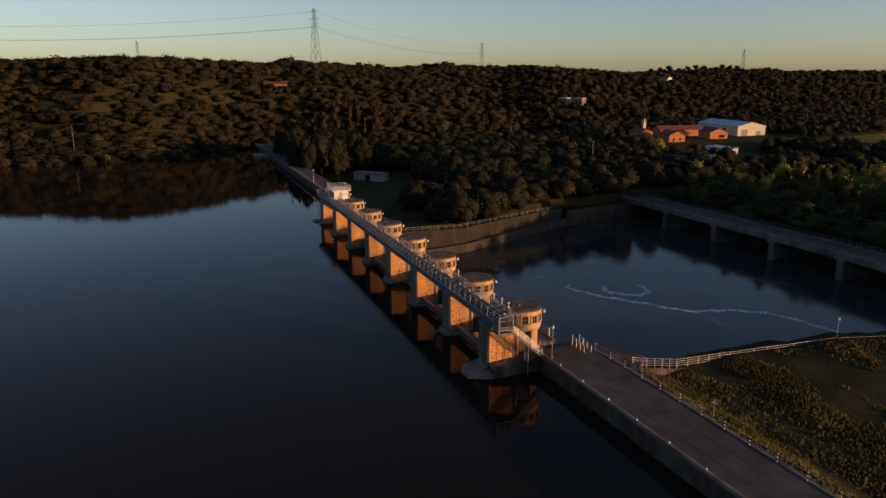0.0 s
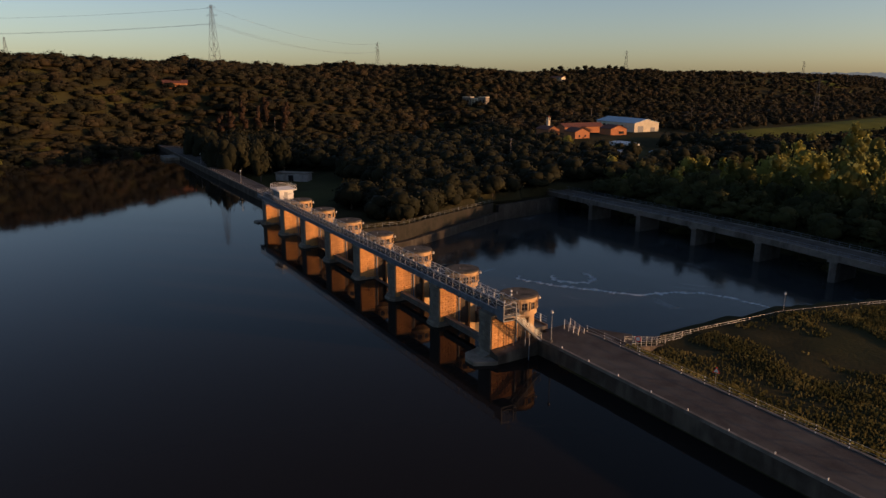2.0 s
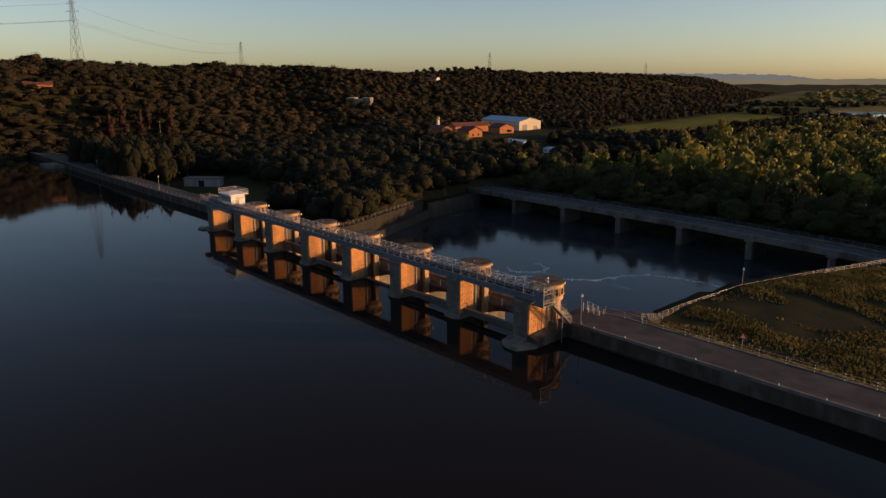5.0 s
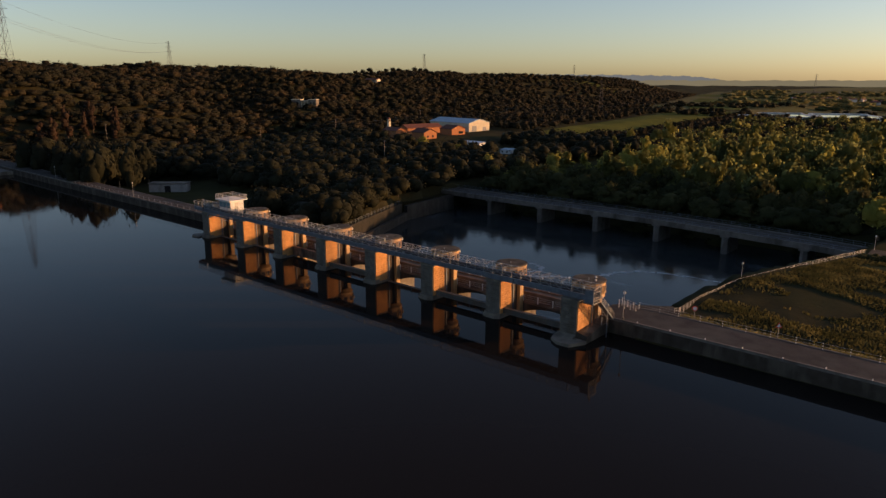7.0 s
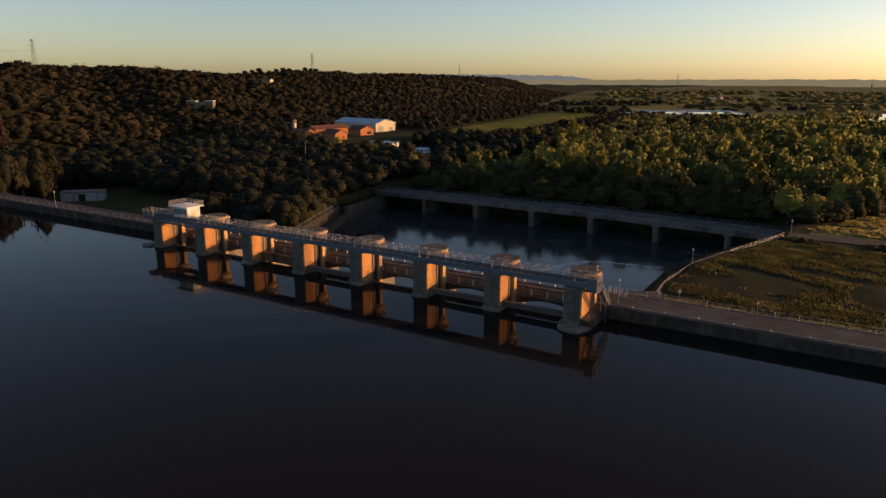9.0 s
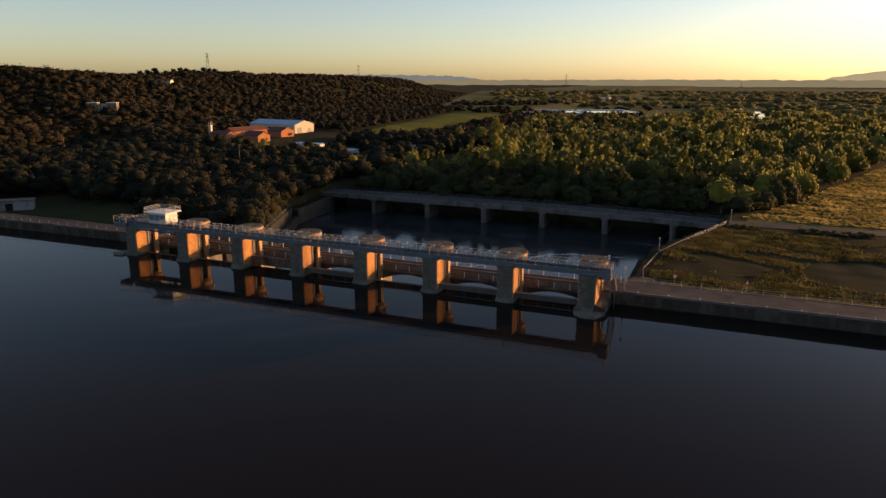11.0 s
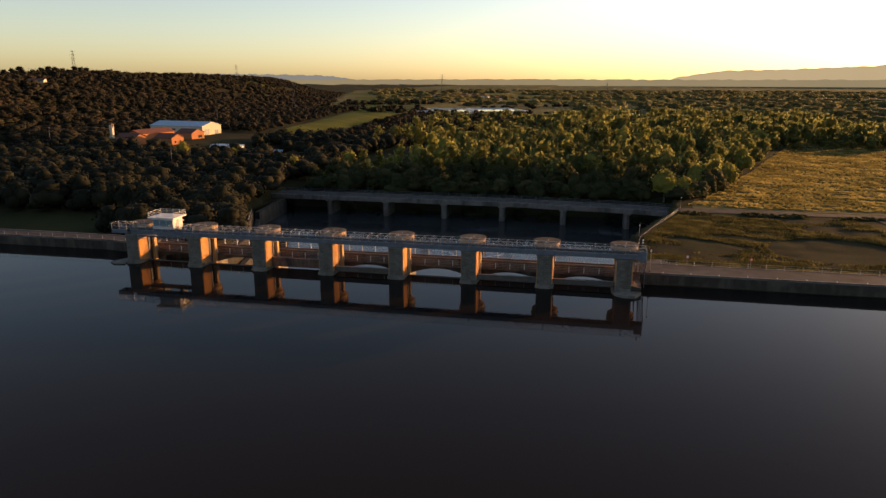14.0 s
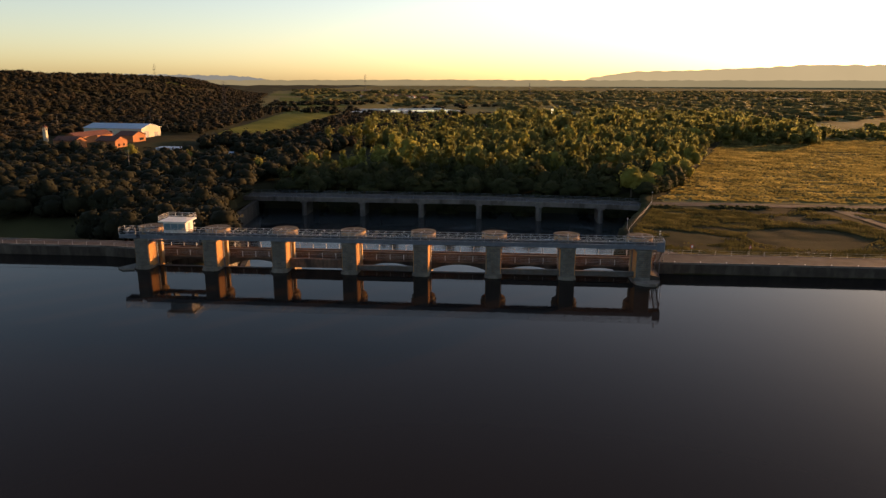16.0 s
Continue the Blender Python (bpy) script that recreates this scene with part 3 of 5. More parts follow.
structure("wall_ramp", ramp, DAMPSHADE, "dark sloping concrete ramp between end pier and road", "retaining wall")


# ---- the steel footbridge along the top ----
POST_UP = Shape().beam((0, 0, 7.5), (0, 0, 8.8), 0.06, 0.06).mesh("post", GALV)
BRACE_UP = Shape().beam((0, -0.015, 7.5), (1.87, -0.015, 8.75), 0.03, 0.035).mesh("brace", GALV)
BRACE_DOWN = Shape().beam((0, 0.02, 8.75), (1.87, 0.02, 7.5), 0.03, 0.035).mesh("brace", GALV)
TIE = Shape().beam((-0.1, -1.4, 8.78), (0.1, 1.4, 8.88), 0.028, 0.028).mesh("cross_tie", GALV)
FLOORBEAM = Shape().box(-0.06, 0.06, -0.5, 1.8, 6.72, 6.95).mesh("floor_beam", STEEL)
# small white block, added to give bright specks along the footbridge
WHITE_BLOCK = Shape().box(-0.09, 0.09, -0.07, 0.07, 7.72, 8.0).mesh("junction_box", WHITE)
STRUT = Shape().beam((0, 0.28, 7.7), (0, 1.2, 8.55), 0.022, 0.022).mesh("strut", STEEL)


def make_span(x0, n, name="footbridge_span", label="grey steel lattice footbridge between two piers"):
    """Lattice footbridge of n bays from x0: plate girders, floor, side lattices and cross ties."""
    s = thing(name, label, "footbridge", "footbridge spans")
    y0, y1, step = -0.55, 1.85, 1.87
    x1 = x0 + n * step
    for y in (y0, y1):
        part("girder", Shape().box(x0, x1, y - 0.05, y + 0.05, 6.72, 7.46).box(x0, x1, y - 0.16, y + 0.16, 6.66, 6.72).box(x0, x1, y - 0.16, y + 0.16, 7.46, 7.5), STEEL, s)
    fl = Shape()
    for k in range(n * 6):
        fl.box(x0 + step * k / 6 + 0.02, x0 + step * (k + 1) / 6 - 0.05, y0 + 0.17, y1 - 0.17, 6.96, 7.0)
    part("floor", fl, GRATE, s, "dark open steel grating")
    part("drive_shaft", Shape().bar((x0, 1.25, 7.45), (x1, 1.25, 7.45), 0.07, 8), GRATE, s)
    part("cable_tray", Shape().box(x0, x1, y1 - 0.5, y1 - 0.2, 7.62, 7.7), STEEL, s)
    for y in (y0, y1):
        for z, r in ((8.8, 0.04), (8.35, 0.022), (7.95, 0.022)):
            part("rail", Shape().bar((x0, y, z), (x1, y, z), r), GALV if z > 8 else STEEL, s)
        for k in range(n + 1):
            part("post", POST_UP, None, s, at=(x0 + step * k, y, 0))
        for k in range(n):
            part("brace", BRACE_UP, None, s, at=(x0 + step * k, y, 0))
            part("brace", BRACE_DOWN, None, s, at=(x0 + step * k, y, 0))
    for k in range(n + 1):
        part("cross_tie", TIE, None, s, at=(x0 + step * k, 0.65, 0))
        part("strut", STRUT, None, s, at=(x0 + step * k, y0, 0))
        part("floor_beam", FLOORBEAM, None, s, at=(x0 + step * k, 0, 0))
    for k in range(0, n, 2):
        part("junction_box", WHITE_BLOCK, None, s, at=(x0 + step * (k + 0.5), y1 - 0.35, 0))
    for k in range(n * 2):
        part("stiffener", Shape().box(x0 + step * (k + 0.5) / 2 - 0.03, x0 + step * (k + 0.5) / 2 + 0.03, y0 - 0.13, y0 - 0.05, 6.72, 7.46), STEEL, s)
    return s


span = make_span(0.02, 8)
for i in range(1, PIERS - 1):
    copy_thing(span, pose(PITCH * i, 0, 0))
make_span(-4.6, 2, "footbridge_end", "grey steel end platform of the footbridge with railings")
make_span(PITCH * 7 + 0.02, 2, "footbridge_end", "grey steel landing of the footbridge above the stairs")
# the caged end of the landing, lower than the footbridge
cage = thing("landing_gate", "pale steel cage gate at the head of the stairs", "gate", at=(108.9, 0, 0))
part("frame", Shape().beam((0, -0.74, 6.2), (0, -0.74, 8.45), 0.09, 0.09).beam((0, 1.3, 6.2), (0, 1.3, 8.5), 0.09, 0.09).beam((0, -0.74, 8.45), (0, 0.98, 8.72), 0.09, 0.09).beam((0, 0.98, 8.72), (0, 1.3, 8.5), 0.09, 0.09).beam((0, -0.74, 6.25), (0, 1.3, 6.25), 0.09, 0.09), GALV, cage)
for z in (6.7, 7.15, 8.0):
    part("bar", Shape().beam((0, -0.7, z), (0, 1.26, z), 0.05, 0.05), GALV, cage)
mesh_ = Shape()
for k in range(16):
    mesh_.box(-0.012, 0.012, -0.66 + 0.125 * k, -0.645 + 0.125 * k, 6.3, 8.4)
part("mesh_panel", mesh_, STEEL, cage, "fine grey wire panel")
part("side_panel", Shape().box(-1.5, -0.05, -0.8, -0.76, 6.3, 8.2), STEEL, cage, "plain grey sheet panel")
part("floor", Shape().box(-2.3, 0.05, -0.76, 1.3, 6.14, 6.2), GRATE, cage)
mast = thing("floodlight_mast", "thin mast with two small white floodlights", "floodlight", at=(108.1, 1.0, 6.2))
part("pole", Shape().bar((0, 0, 0), (0, 0, 3.9), 0.045, 7), STEEL, mast)
for z in (3.4, 3.9):
    part("lamp_head", Shape().ball((0.08, -0.08, z), 0.17), WHITE, mast, "white lamp head")


def make_stair():
    """A straight steel stair from the landing down to the dam road."""
    st = thing("steel_stair", "steel open-tread stair from footbridge to dam road", "stairs")
    n, y0, y1, z0, z1 = 21, 1.3, 5.6, 6.2, 2.4
    for x in (108.15, 109.15):
        part("stringer", Shape().beam((x, y0, z0), (x, y1, z1), 0.06, 0.2), STEEL, st)
        for h in (0.42, 0.76, 1.1):
            part("handrail", Shape().bar((x, y0, z0 + h), (x, y1, z1 + h), 0.03), GALV, st)
        for k in range(5):
            f = k / 4
            y, z = y0 + (y1 - y0) * f, z0 + (z1 - z0) * f
            part("baluster", Shape().beam((x, y, z), (x, y, z + 1.12), 0.05, 0.05), GALV, st)
    for k in range(1, n):
        f = k / n
        y, z = y0 + (y1 - y0) * f, z0 + (z1 - z0) * f
        part("tread", Shape().box(108.18, 109.12, y - 0.11, y + 0.11, z - 0.02, z + 0.02), GRATE, st)
    for x, y, lo, hi in ((109.1, 3.5, -0.6, 4.3), (108.2, 3.5, 1.2, 4.3)):
        part("support", Shape().beam((x, y, lo), (x, y, hi), 0.1, 0.1), STEEL, st)
    return st


make_stair()
ramp_rail = thing("ramp_railing", "rust-brown railing on the ramp below the stairs", "railing")
for h in (0.0, 0.5, 1.0):
    part("rail", Shape().bar((107.3, 0.9, 4.2 + h), (107.3, 4.6, 2.2 + h), 0.035, 6), RUST, ramp_rail)
for k in range(4):
    f = k / 3
    part("post", Shape().beam((107.3, 0.9 + 3.7 * f, 1.3 + 0.6 * f), (107.3, 0.9 + 3.7 * f, 5.2 - 2.0 * f), 0.06, 0.06), RUST, ramp_rail)


# ---- the arched deck between the piers ----
POST = Shape().box(-0.07, 0.07, -0.06, 0.06, 0, 1.2).mesh("post", WHITE)


def make_deck(x0, x1):
    """A stepped deck: a low railed service walk over the arch, and the higher roadway behind a brown edge wall."""
    d = thing("deck_span", "brown concrete arch span with a railed service walk", "walkway deck", "deck spans of the dam")
    n = 14
    xs = [x0 + (x1 - x0) * k / n for k in range(n + 1)]
    low = [0.72 - 1.95 * (2 * k / n - 1) ** 2 for k in range(n + 1)]
    v = [(x, y, z) for y in (6.45, 10.0) for x, z in list(zip(xs, low)) + list(zip(xs, [1.1] * (n + 1)))]
    m = 2 * (n + 1)
    f = []
    for k in range(n):
        a, b, c, e = k, k + 1, k + 1 + n + 1, k + n + 1
        f += [(a, b, c, e), (e + m, c + m, b + m, a + m), (b, a, a + m, b + m), (e, c, c + m, e + m)]
    f += [(0, n + 1, n + 1 + m, m), (n, n + m, 2 * n + 1 + m, 2 * n + 1)]
    # recessed arch darkened in colour like the gate slots
    part("arch", Shape().add(v, f), DAMPSHADE, d)
    part("service_walk", Shape().box(x0, x1, 6.3, 7.4, 1.104, 1.45), DECK, d)
    part("edge_wall", Shape().box(x0, x1, 7.4, 7.75, 1.104, 2.85), DECK, d, "rust-brown edge wall")
    part("roadway", Shape().box(x0, x1, 7.75, 9.75, 1.104, 2.5), CONCRETE, d)
    part("edge_wall", Shape().box(x0, x1, 9.75, 10.05, 1.104, 2.75), DECK, d, "rust-brown edge wall")
    for y, z0 in ((6.4, 1.45), (9.9, 2.75)):
        for z in (0.45, 0.8, 1.15):
            part("rail", Shape().bar((x0, y, z0 + z), (x1, y, z0 + z), 0.03), GALV, d)
        for k in range(5):
            part("post", POST, None, d, at=(x0 + (x1 - x0) * (k + 0.5) / 5, y, z0))
    return d


deck = make_deck(0.02, PITCH - 0.02)
for i in range(1, PIERS - 1):
    copy_thing(deck, pose(PITCH * i, 0, 0))

# ---- gates ----
for i in range(PIERS - 1):
    beam, raised = i in (3, 5, 6), i == 2
    g = thing("sluice_gate", "rust-brown steel sluice gate raised above the water" if raised else "steel sluice gate with a grey beam above the waterline" if beam else "submerged steel sluice gate between two piers", "sluice gate", "sluice gates")
    a, b = PITCH * i + 1.44, PITCH * (i + 1) - 1.44
    low, top = (0.35, 2.3) if raised else (-9.5, 0.1)
    part("skin_plate", Shape().box(a, b, 2.4, 2.52, low, top - 0.08), RUST if raised else GATE, g)
    part("top_beam", Shape().box(a, b, 2.3, 3.0, top - 0.08, top), RUST if raised else GATE, g)
    for k in range(4):
        z = low + 0.25 + (top - low - 0.5) * k / 3
        part("stiffener", Shape().box(a, b, 2.52, 2.9, z, z + 0.12), RUST, g)
    if raised:
        for k in range(9):
            x = a + (b - a) * (k + 0.5) / 9
            part("rib", Shape().box(x - 0.06, x + 0.06, 2.3, 2.4, low, top - 0.1), RUST, g)
    if beam:
        part("stop_beam", Shape().box(a - 0.3, b + 0.3, 0.42, 1.0, 0.84, 1.6), GATE, g, "weathered grey stop beam")
        part("flange", Shape().box(a, b, 0.32, 1.08, 1.6, 1.68), GATE, g)
        part("flange", Shape().box(a, b, 0.32, 1.08, 0.76, 0.84), GATE, g)
        for k in range(8):
            x = a + (b - a) * (k + 0.5) / 8
            part("web_rib", Shape().box(x - 0.04, x + 0.04, 0.34, 0.42, 0.84, 1.6), GATE, g)
    for x in (a + 0.1, b - 0.1):
        part("hoist_rod", Shape().bar((x, 2.7, top - 0.4), (x, 2.7, 6.3), 0.05), STEEL, g)
structure("wall_sill", Shape().box(0, 105, 3.4, 6.2, -12, -8.6), CONCRETE, "concrete sill below the sluice gates", "dam sill")


# ---- dam roads on both banks ----
def road_block(name, pts, label):
    """A walled embankment with a road on it, between pairs of near and far edges."""
    out = [(x, a) for x, a, b in pts] + [(x, b) for x, a, b in pts][::-1]
    structure("wall_" + name, Shape().prism(out, -6, 2.1), DAMPSHADE, "dark damp embankment wall above the water", "retaining wall")
    inner = [(x, a + 0.35) for x, a, b in pts] + [(x, b - 0.35) for x, a, b in pts][::-1]
    structure("road_" + name, Shape().prism(inner, 2.104, 2.36), ASPHALT, label, "road")
    kerb = Shape()
    for (x, a, b), (x2, a2, b2) in zip(pts, pts[1:]):
        kerb.prism([(x, a), (x2, a2), (x2, a2 + 0.35), (x, a + 0.35)], 2.104, 2.5)
        kerb.prism([(x, b - 0.35), (x2, b2 - 0.35), (x2, b2), (x, b)], 2.104, 2.44)
    structure("trim_kerb_" + name, kerb, STAINED, "worn concrete kerbs along the dam road", "kerb")


RIGHT_ROAD = [(106.7, 5.7, 13.2), (112, 5.95, 14.0), (125, 6.0, 14.0), (160, 6.0, 13.9), (260, 6.0, 13.9), (420, 6.0, 13.9)]
LEFT_ROAD = [(-260, 9.0, 17.5), (-190, 9.0, 17.0), (-110, 8.8, 15.2), (-44, 9.0, 14.8), (-14, 9.2, 14.5), (-6, 8.0, 13.5), (-1.6, 6.3, 12.5)]
road_block("east", RIGHT_ROAD, "worn grey asphalt road along the dam crest")
road_block("west", LEFT_ROAD, "worn grey asphalt road leading to the far bank")

# posts and cables on the river side of the crest road
rail = thing("roadside_railing", "white posts with two thin cables beside the road", "railing")
px = [109.6, 113.1] + [116.2 + 3.45 * k for k in range(40)]
rpost = Shape().prism(circle(0, 0, 0.055, 6), 2.4, 3.35).mesh("post", WHITE)
rband = Shape().prism(circle(0, 0, 0.06, 6), 2.62, 2.82).mesh("band", GLASS)
for x in px:
    po = part("post", rpost, None, rail, at=(x, 13.55, 0))
    for z in (0.0, 0.4):
        part("band", rband, None, po, "black painted band", at=(0, 0, z))
for a, b in zip(px, px[1:]):
    for z in (2.85, 3.3):
        part("cable", Shape().bar((a, 13.55, z), (b, 13.55, z), 0.018, 4), GALV, rail)
stub = tagged(part("marker_stone", Shape().add([(sx * 0.065, sy * 0.065, 2.49) for sx, sy in ((-1, -1), (1, -1), (1, 1), (-1, 1))] + [(sx * 0.045, sy * 0.045, 2.72) for sx, sy in ((-1, -1), (1, -1), (1, 1), (-1, 1))],
              [(0, 1, 5, 4), (1, 2, 6, 5), (2, 3, 7, 6), (3, 0, 4, 7), (4, 5, 6, 7)]), WHITE, at=(112.8, 6.2, 0)), "short white kerb marker at the water side", "marker stone", "kerb markers")
for k in range(1, 24):
    copy_thing(stub, pose(112.8 + 5.25 * k, 6.18, 0))
lrail = thing("roadside_railing", "low grey railing of the far dam road", "railing")
for k in range(30):
    x = -5 - 3.4 * k
    y = float(np.interp(x, [p[0] for p in LEFT_ROAD], [p[1] for p in LEFT_ROAD])) + 0.3
    part("post", Shape().prism(circle(x, y, 0.045, 6), 2.45, 3.3), GALV, lrail)
    y2 = float(np.interp(x - 3.4, [p[0] for p in LEFT_ROAD], [p[1] for p in LEFT_ROAD])) + 0.3
    if k < 29:
        part("rail", Shape().bar((x, y, 3.25), (x - 3.4, y2, 3.25), 0.025, 4), STEEL, lrail)


def lamp_post(x, y, z, h, label, group="lamp posts"):
    p = thing("lamp_post", label, "lamp post", group, at=(x, y, z))
    part("base", Shape().prism(circle(0, 0, 0.2, 8), 0, 0.35), CONCRETE, p)
    part("pole", Shape().bar((0, 0, 0.3), (0, 0, h - 0.3), 0.06, 8, 0.04), GALV, p)
    head = part("lantern", Shape().ball((0, 0, h - 0.12), 0.2, 10, 7), WHITE, p, "white globe lantern")
    part("cap", Shape().prism(circle(0, 0, 0.14, 8), h + 0.08, h + 0.2), GALV, head)
    return p


lamp_post(110.3, 6.35, 2.49, 4.4, "white globe lamp post at the foot of the stairs")
lamp_post(111.6, 57.0, -3.2, 5.0, "slim lamp post beside the pool fence")
lamp_post(-60, 9.5, 2.49, 4.4, "slim lamp post on the far dam road")
lamp_post(-122, 9.4, 2.49, 4.4, "slim lamp post on the far dam road")

# short railed steps from the road to the river wall
steps = thing("step_railing", "white steel railing of short steps down to the river", "railing", at=(106.9, 11.6, 2.36))
for y in (0.0, 1.1):
    for z in (0.4, 0.75, 1.1):
        part("rail", Shape().bar((0, y, z + 0.3), (3.0, y, z - 0.3), 0.025), GALV, steps)
    for k in range(4):
        part("post", Shape().beam((k, y, 0), (k, y, 1.45 - 0.2 * k), 0.06, 0.06), WHITE, steps)


# ---- signs ----
def sign(x, y, z, h, kind, label):
    s = thing("road_sign", label, "road sign", at=pose(x, y, z, 0, 0, 25))
    part("pole", Shape().bar((0, 0, 0), (0, 0, h), 0.035, 6), GALV, s)
    if kind == "triangle":
        part("plate", Shape().add([(-0.45, -0.05, h - 0.75), (0.45, -0.05, h - 0.75), (0, -0.05, h + 0.05), (-0.45, -0.09, h - 0.75), (0.45, -0.09, h - 0.75), (0, -0.09, h + 0.05)], [(0, 1, 2), (5, 4, 3), (0, 3, 4, 1), (1, 4, 5, 2), (2, 5, 3, 0)]), RED, s)
        part("field", Shape().add([(-0.29, -0.095, h - 0.66), (0.29, -0.095, h - 0.66), (0, -0.095, h - 0.14)], [(0, 1, 2)]), WHITE, s, "white sign face")
    else:
        for r, d, mt, nm in ((0.42, 0.0, RED, "plate"), (0.29, 0.03, WHITE, "field")):
            ring = circle(0, h - 0.4, r, 20)
            part(nm, Shape().add([(a, -0.05 - d, b) for a, b in ring] + [(a, -0.075 - d, b) for a, b in ring], [tuple(range(20))[::-1], tuple(range(20, 40))] + [(i, (i + 1) % 20, (i + 1) % 20 + 20, i + 20) for i in range(20)]), mt, s)
    return s


sign(118.3, 14.6, 1.2, 3.2, "round", "round red-rimmed road sign beside the dam road")
sign(130.7, 14.6, 1.2, 3.4, "triangle", "triangular red warning sign beside the dam road")

# ---- fence along the river pool ----
FENCE = [(114.5, 16.0, 1.5), (114.3, 18.5, 0.9), (111.5, 26, -1.5), (110.0, 39, -2.7), (111.8, 56, -2.5), (118.2, 75, -2.0), (126.5, 98.5, -1.6)]
fence = thing("pool_fence", "pale steel four-rail fence along the pool wall", "fence")
fpost = Shape().box(-0.04, 0.04, -0.04, 0.04, -0.3, 1.35).mesh("post", GALV)
for a, b in zip(FENCE, FENCE[1:]):
    a, b = Vector(a), Vector(b)
    n = max(1, round((b - a).length / 2.3))
    for k in range(n):
        part("post", fpost, None, fence, at=a + (b - a) * k / n)
    for h in (0.3, 0.62, 0.94, 1.28):
        part("rail", Shape().bar(a + Vector((0, 0, h)), b + Vector((0, 0, h)), 0.026, 5), GALV, fence)
rw = Shape()
for a, b in zip(FENCE, FENCE[1:]):
    rw.add([(a[0] - 0.7, a[1], DOWN - 3), (a[0] + 0.5, a[1], DOWN - 3), (b[0] + 0.5, b[1], DOWN - 3), (b[0] - 0.7, b[1], DOWN - 3), (a[0] - 0.35, a[1], a[2] - 0.15), (a[0] + 0.3, a[1], a[2] - 0.1), (b[0] + 0.3, b[1], b[2] - 0.1), (b[0] - 0.35, b[1], b[2] - 0.15)],
           [(3, 2, 1, 0), (4, 5, 6, 7), (0, 1, 5, 4), (1, 2, 6, 5), (2, 3, 7, 6), (3, 0, 4, 7)])
structure("wall_pool_east", rw, DAMPSHADE, "dark concrete wall holding the grassy bank above the pool", "retaining wall")
structure("wall_abutment", Shape().prism([(105.0, 9.3), (116, 9.3), (116, 16.0), (113, 19), (105.0, 13.4)], -12, 2.05), DAMPSHADE, "dark concrete abutment beside the last pier", "retaining wall")
structure("wall_abutment_west", Shape().prism([(-4, 9.0), (1.5, 9.3), (14, 15.0), (8, 18), (-8, 15.2)], -12, 0.6), DAMPSHADE, "dark concrete abutment on the far bank", "retaining wall")

# ---- road bridge over the river ----
BRIDGE = [(-40, 111.5), (-13, 112), (28, 112), (70, 111.5), (109, 107.5), (126, 104.5), (150, 100)]


def bridge_y(x):
    return float(np.interp(x, [p[0] for p in BRIDGE], [p[1] for p in BRIDGE]))


br = thing("road_bridge", "long low grey concrete road bridge on wall piers", "bridge")
xs = list(np.arange(-36, 134, 5.5))


def strip(o0, o1, z0, z1):
    sh = Shape()
    n = len(xs)
    sh.v = [(x, bridge_y(x) + o, z) for o, z in ((o0, z0), (o1, z0), (o1, z1), (o0, z1)) for x in xs]
    sh.f = [(((j + 1) % 4) * n + k, ((j + 1) % 4) * n + k + 1, j * n + k + 1, j * n + k) for j in range(4) for k in range(n - 1)]
    sh.f += [(3 * n, 2 * n, n, 0), (2 * n - 1, 3 * n - 1, 4 * n - 1, n - 1)]
    return sh


part("deck", strip(0.0, 10.0, -4.5, -3.2), STAINED, br)
part("road_surface", strip(1.2, 8.8, -3.196, -3.1), ASPHALT, br)
for o0, o1 in ((0.0, 1.2), (8.8, 10.0)):
    part("footway", strip(o0, o1, -3.196, -2.95), STAINED, br)
part("fascia", strip(-0.12, 0.0, -4.0, -2.9), STAINED, br)
bpost = Shape().box(-0.05, 0.05, -0.05, 0.05, -2.95, -1.9).mesh("post", STEEL)
for o in (0.25, 9.75):
    for z in (-2.5, -1.95):
        part("rail", strip(o - 0.035, o + 0.035, z - 0.035, z + 0.035), STEEL, br)
    for k in range(len(xs) * 2 - 1):
        x = xs[0] + 2.75 * k
        part("post", bpost, None, br, at=(x, bridge_y(x) + o, 0))
for x in (2.5, 24.5, 46.5, 67.8, 89.5, 111.0):
    y = bridge_y(x)
    part("pier", Shape().prism([(x - 0.9, y + 0.6), (x, y - 0.2), (x + 0.9, y + 0.6), (x + 0.9, y + 9.4), (x, y + 10.2), (x - 0.9, y + 9.4)], DOWN - 3, -5.0), STAINED, br)
    part("cross_head", Shape().box(x - 1.3, x + 1.3, y + 0.1, y + 9.9, -5.0, -4.5), STAINED, br)
lamp_post(127.5, 103.0, -1.9, 4.2, "slim lamp post at the bridge end")

# ---- walls of the pool's far side ----
lw = Shape()
for (xa, ya, za), (xb, yb, zb) in zip(((14, 15, -7.4), (8.5, 39, -7.4), (-12.0, 84, -4.6)), ((8.5, 39, -7.4), (-12.0, 84, -7.0), (-15, 113, -4.2))):
    lw.add([(xa - 1.5, ya, DOWN - 3), (xa, ya, DOWN - 3), (xb, yb, DOWN - 3), (xb - 1.5, yb, DOWN - 3), (xa - 1.5, ya, za), (xa, ya, za), (xb, yb, zb), (xb - 1.5, yb, zb)],
           [(3, 2, 1, 0), (4, 5, 6, 7), (0, 1, 5, 4), (1, 2, 6, 5), (2, 3, 7, 6), (3, 0, 4, 7)])
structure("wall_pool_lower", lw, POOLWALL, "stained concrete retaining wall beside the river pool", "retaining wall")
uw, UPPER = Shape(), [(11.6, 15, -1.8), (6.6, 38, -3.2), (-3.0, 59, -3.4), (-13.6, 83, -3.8)]
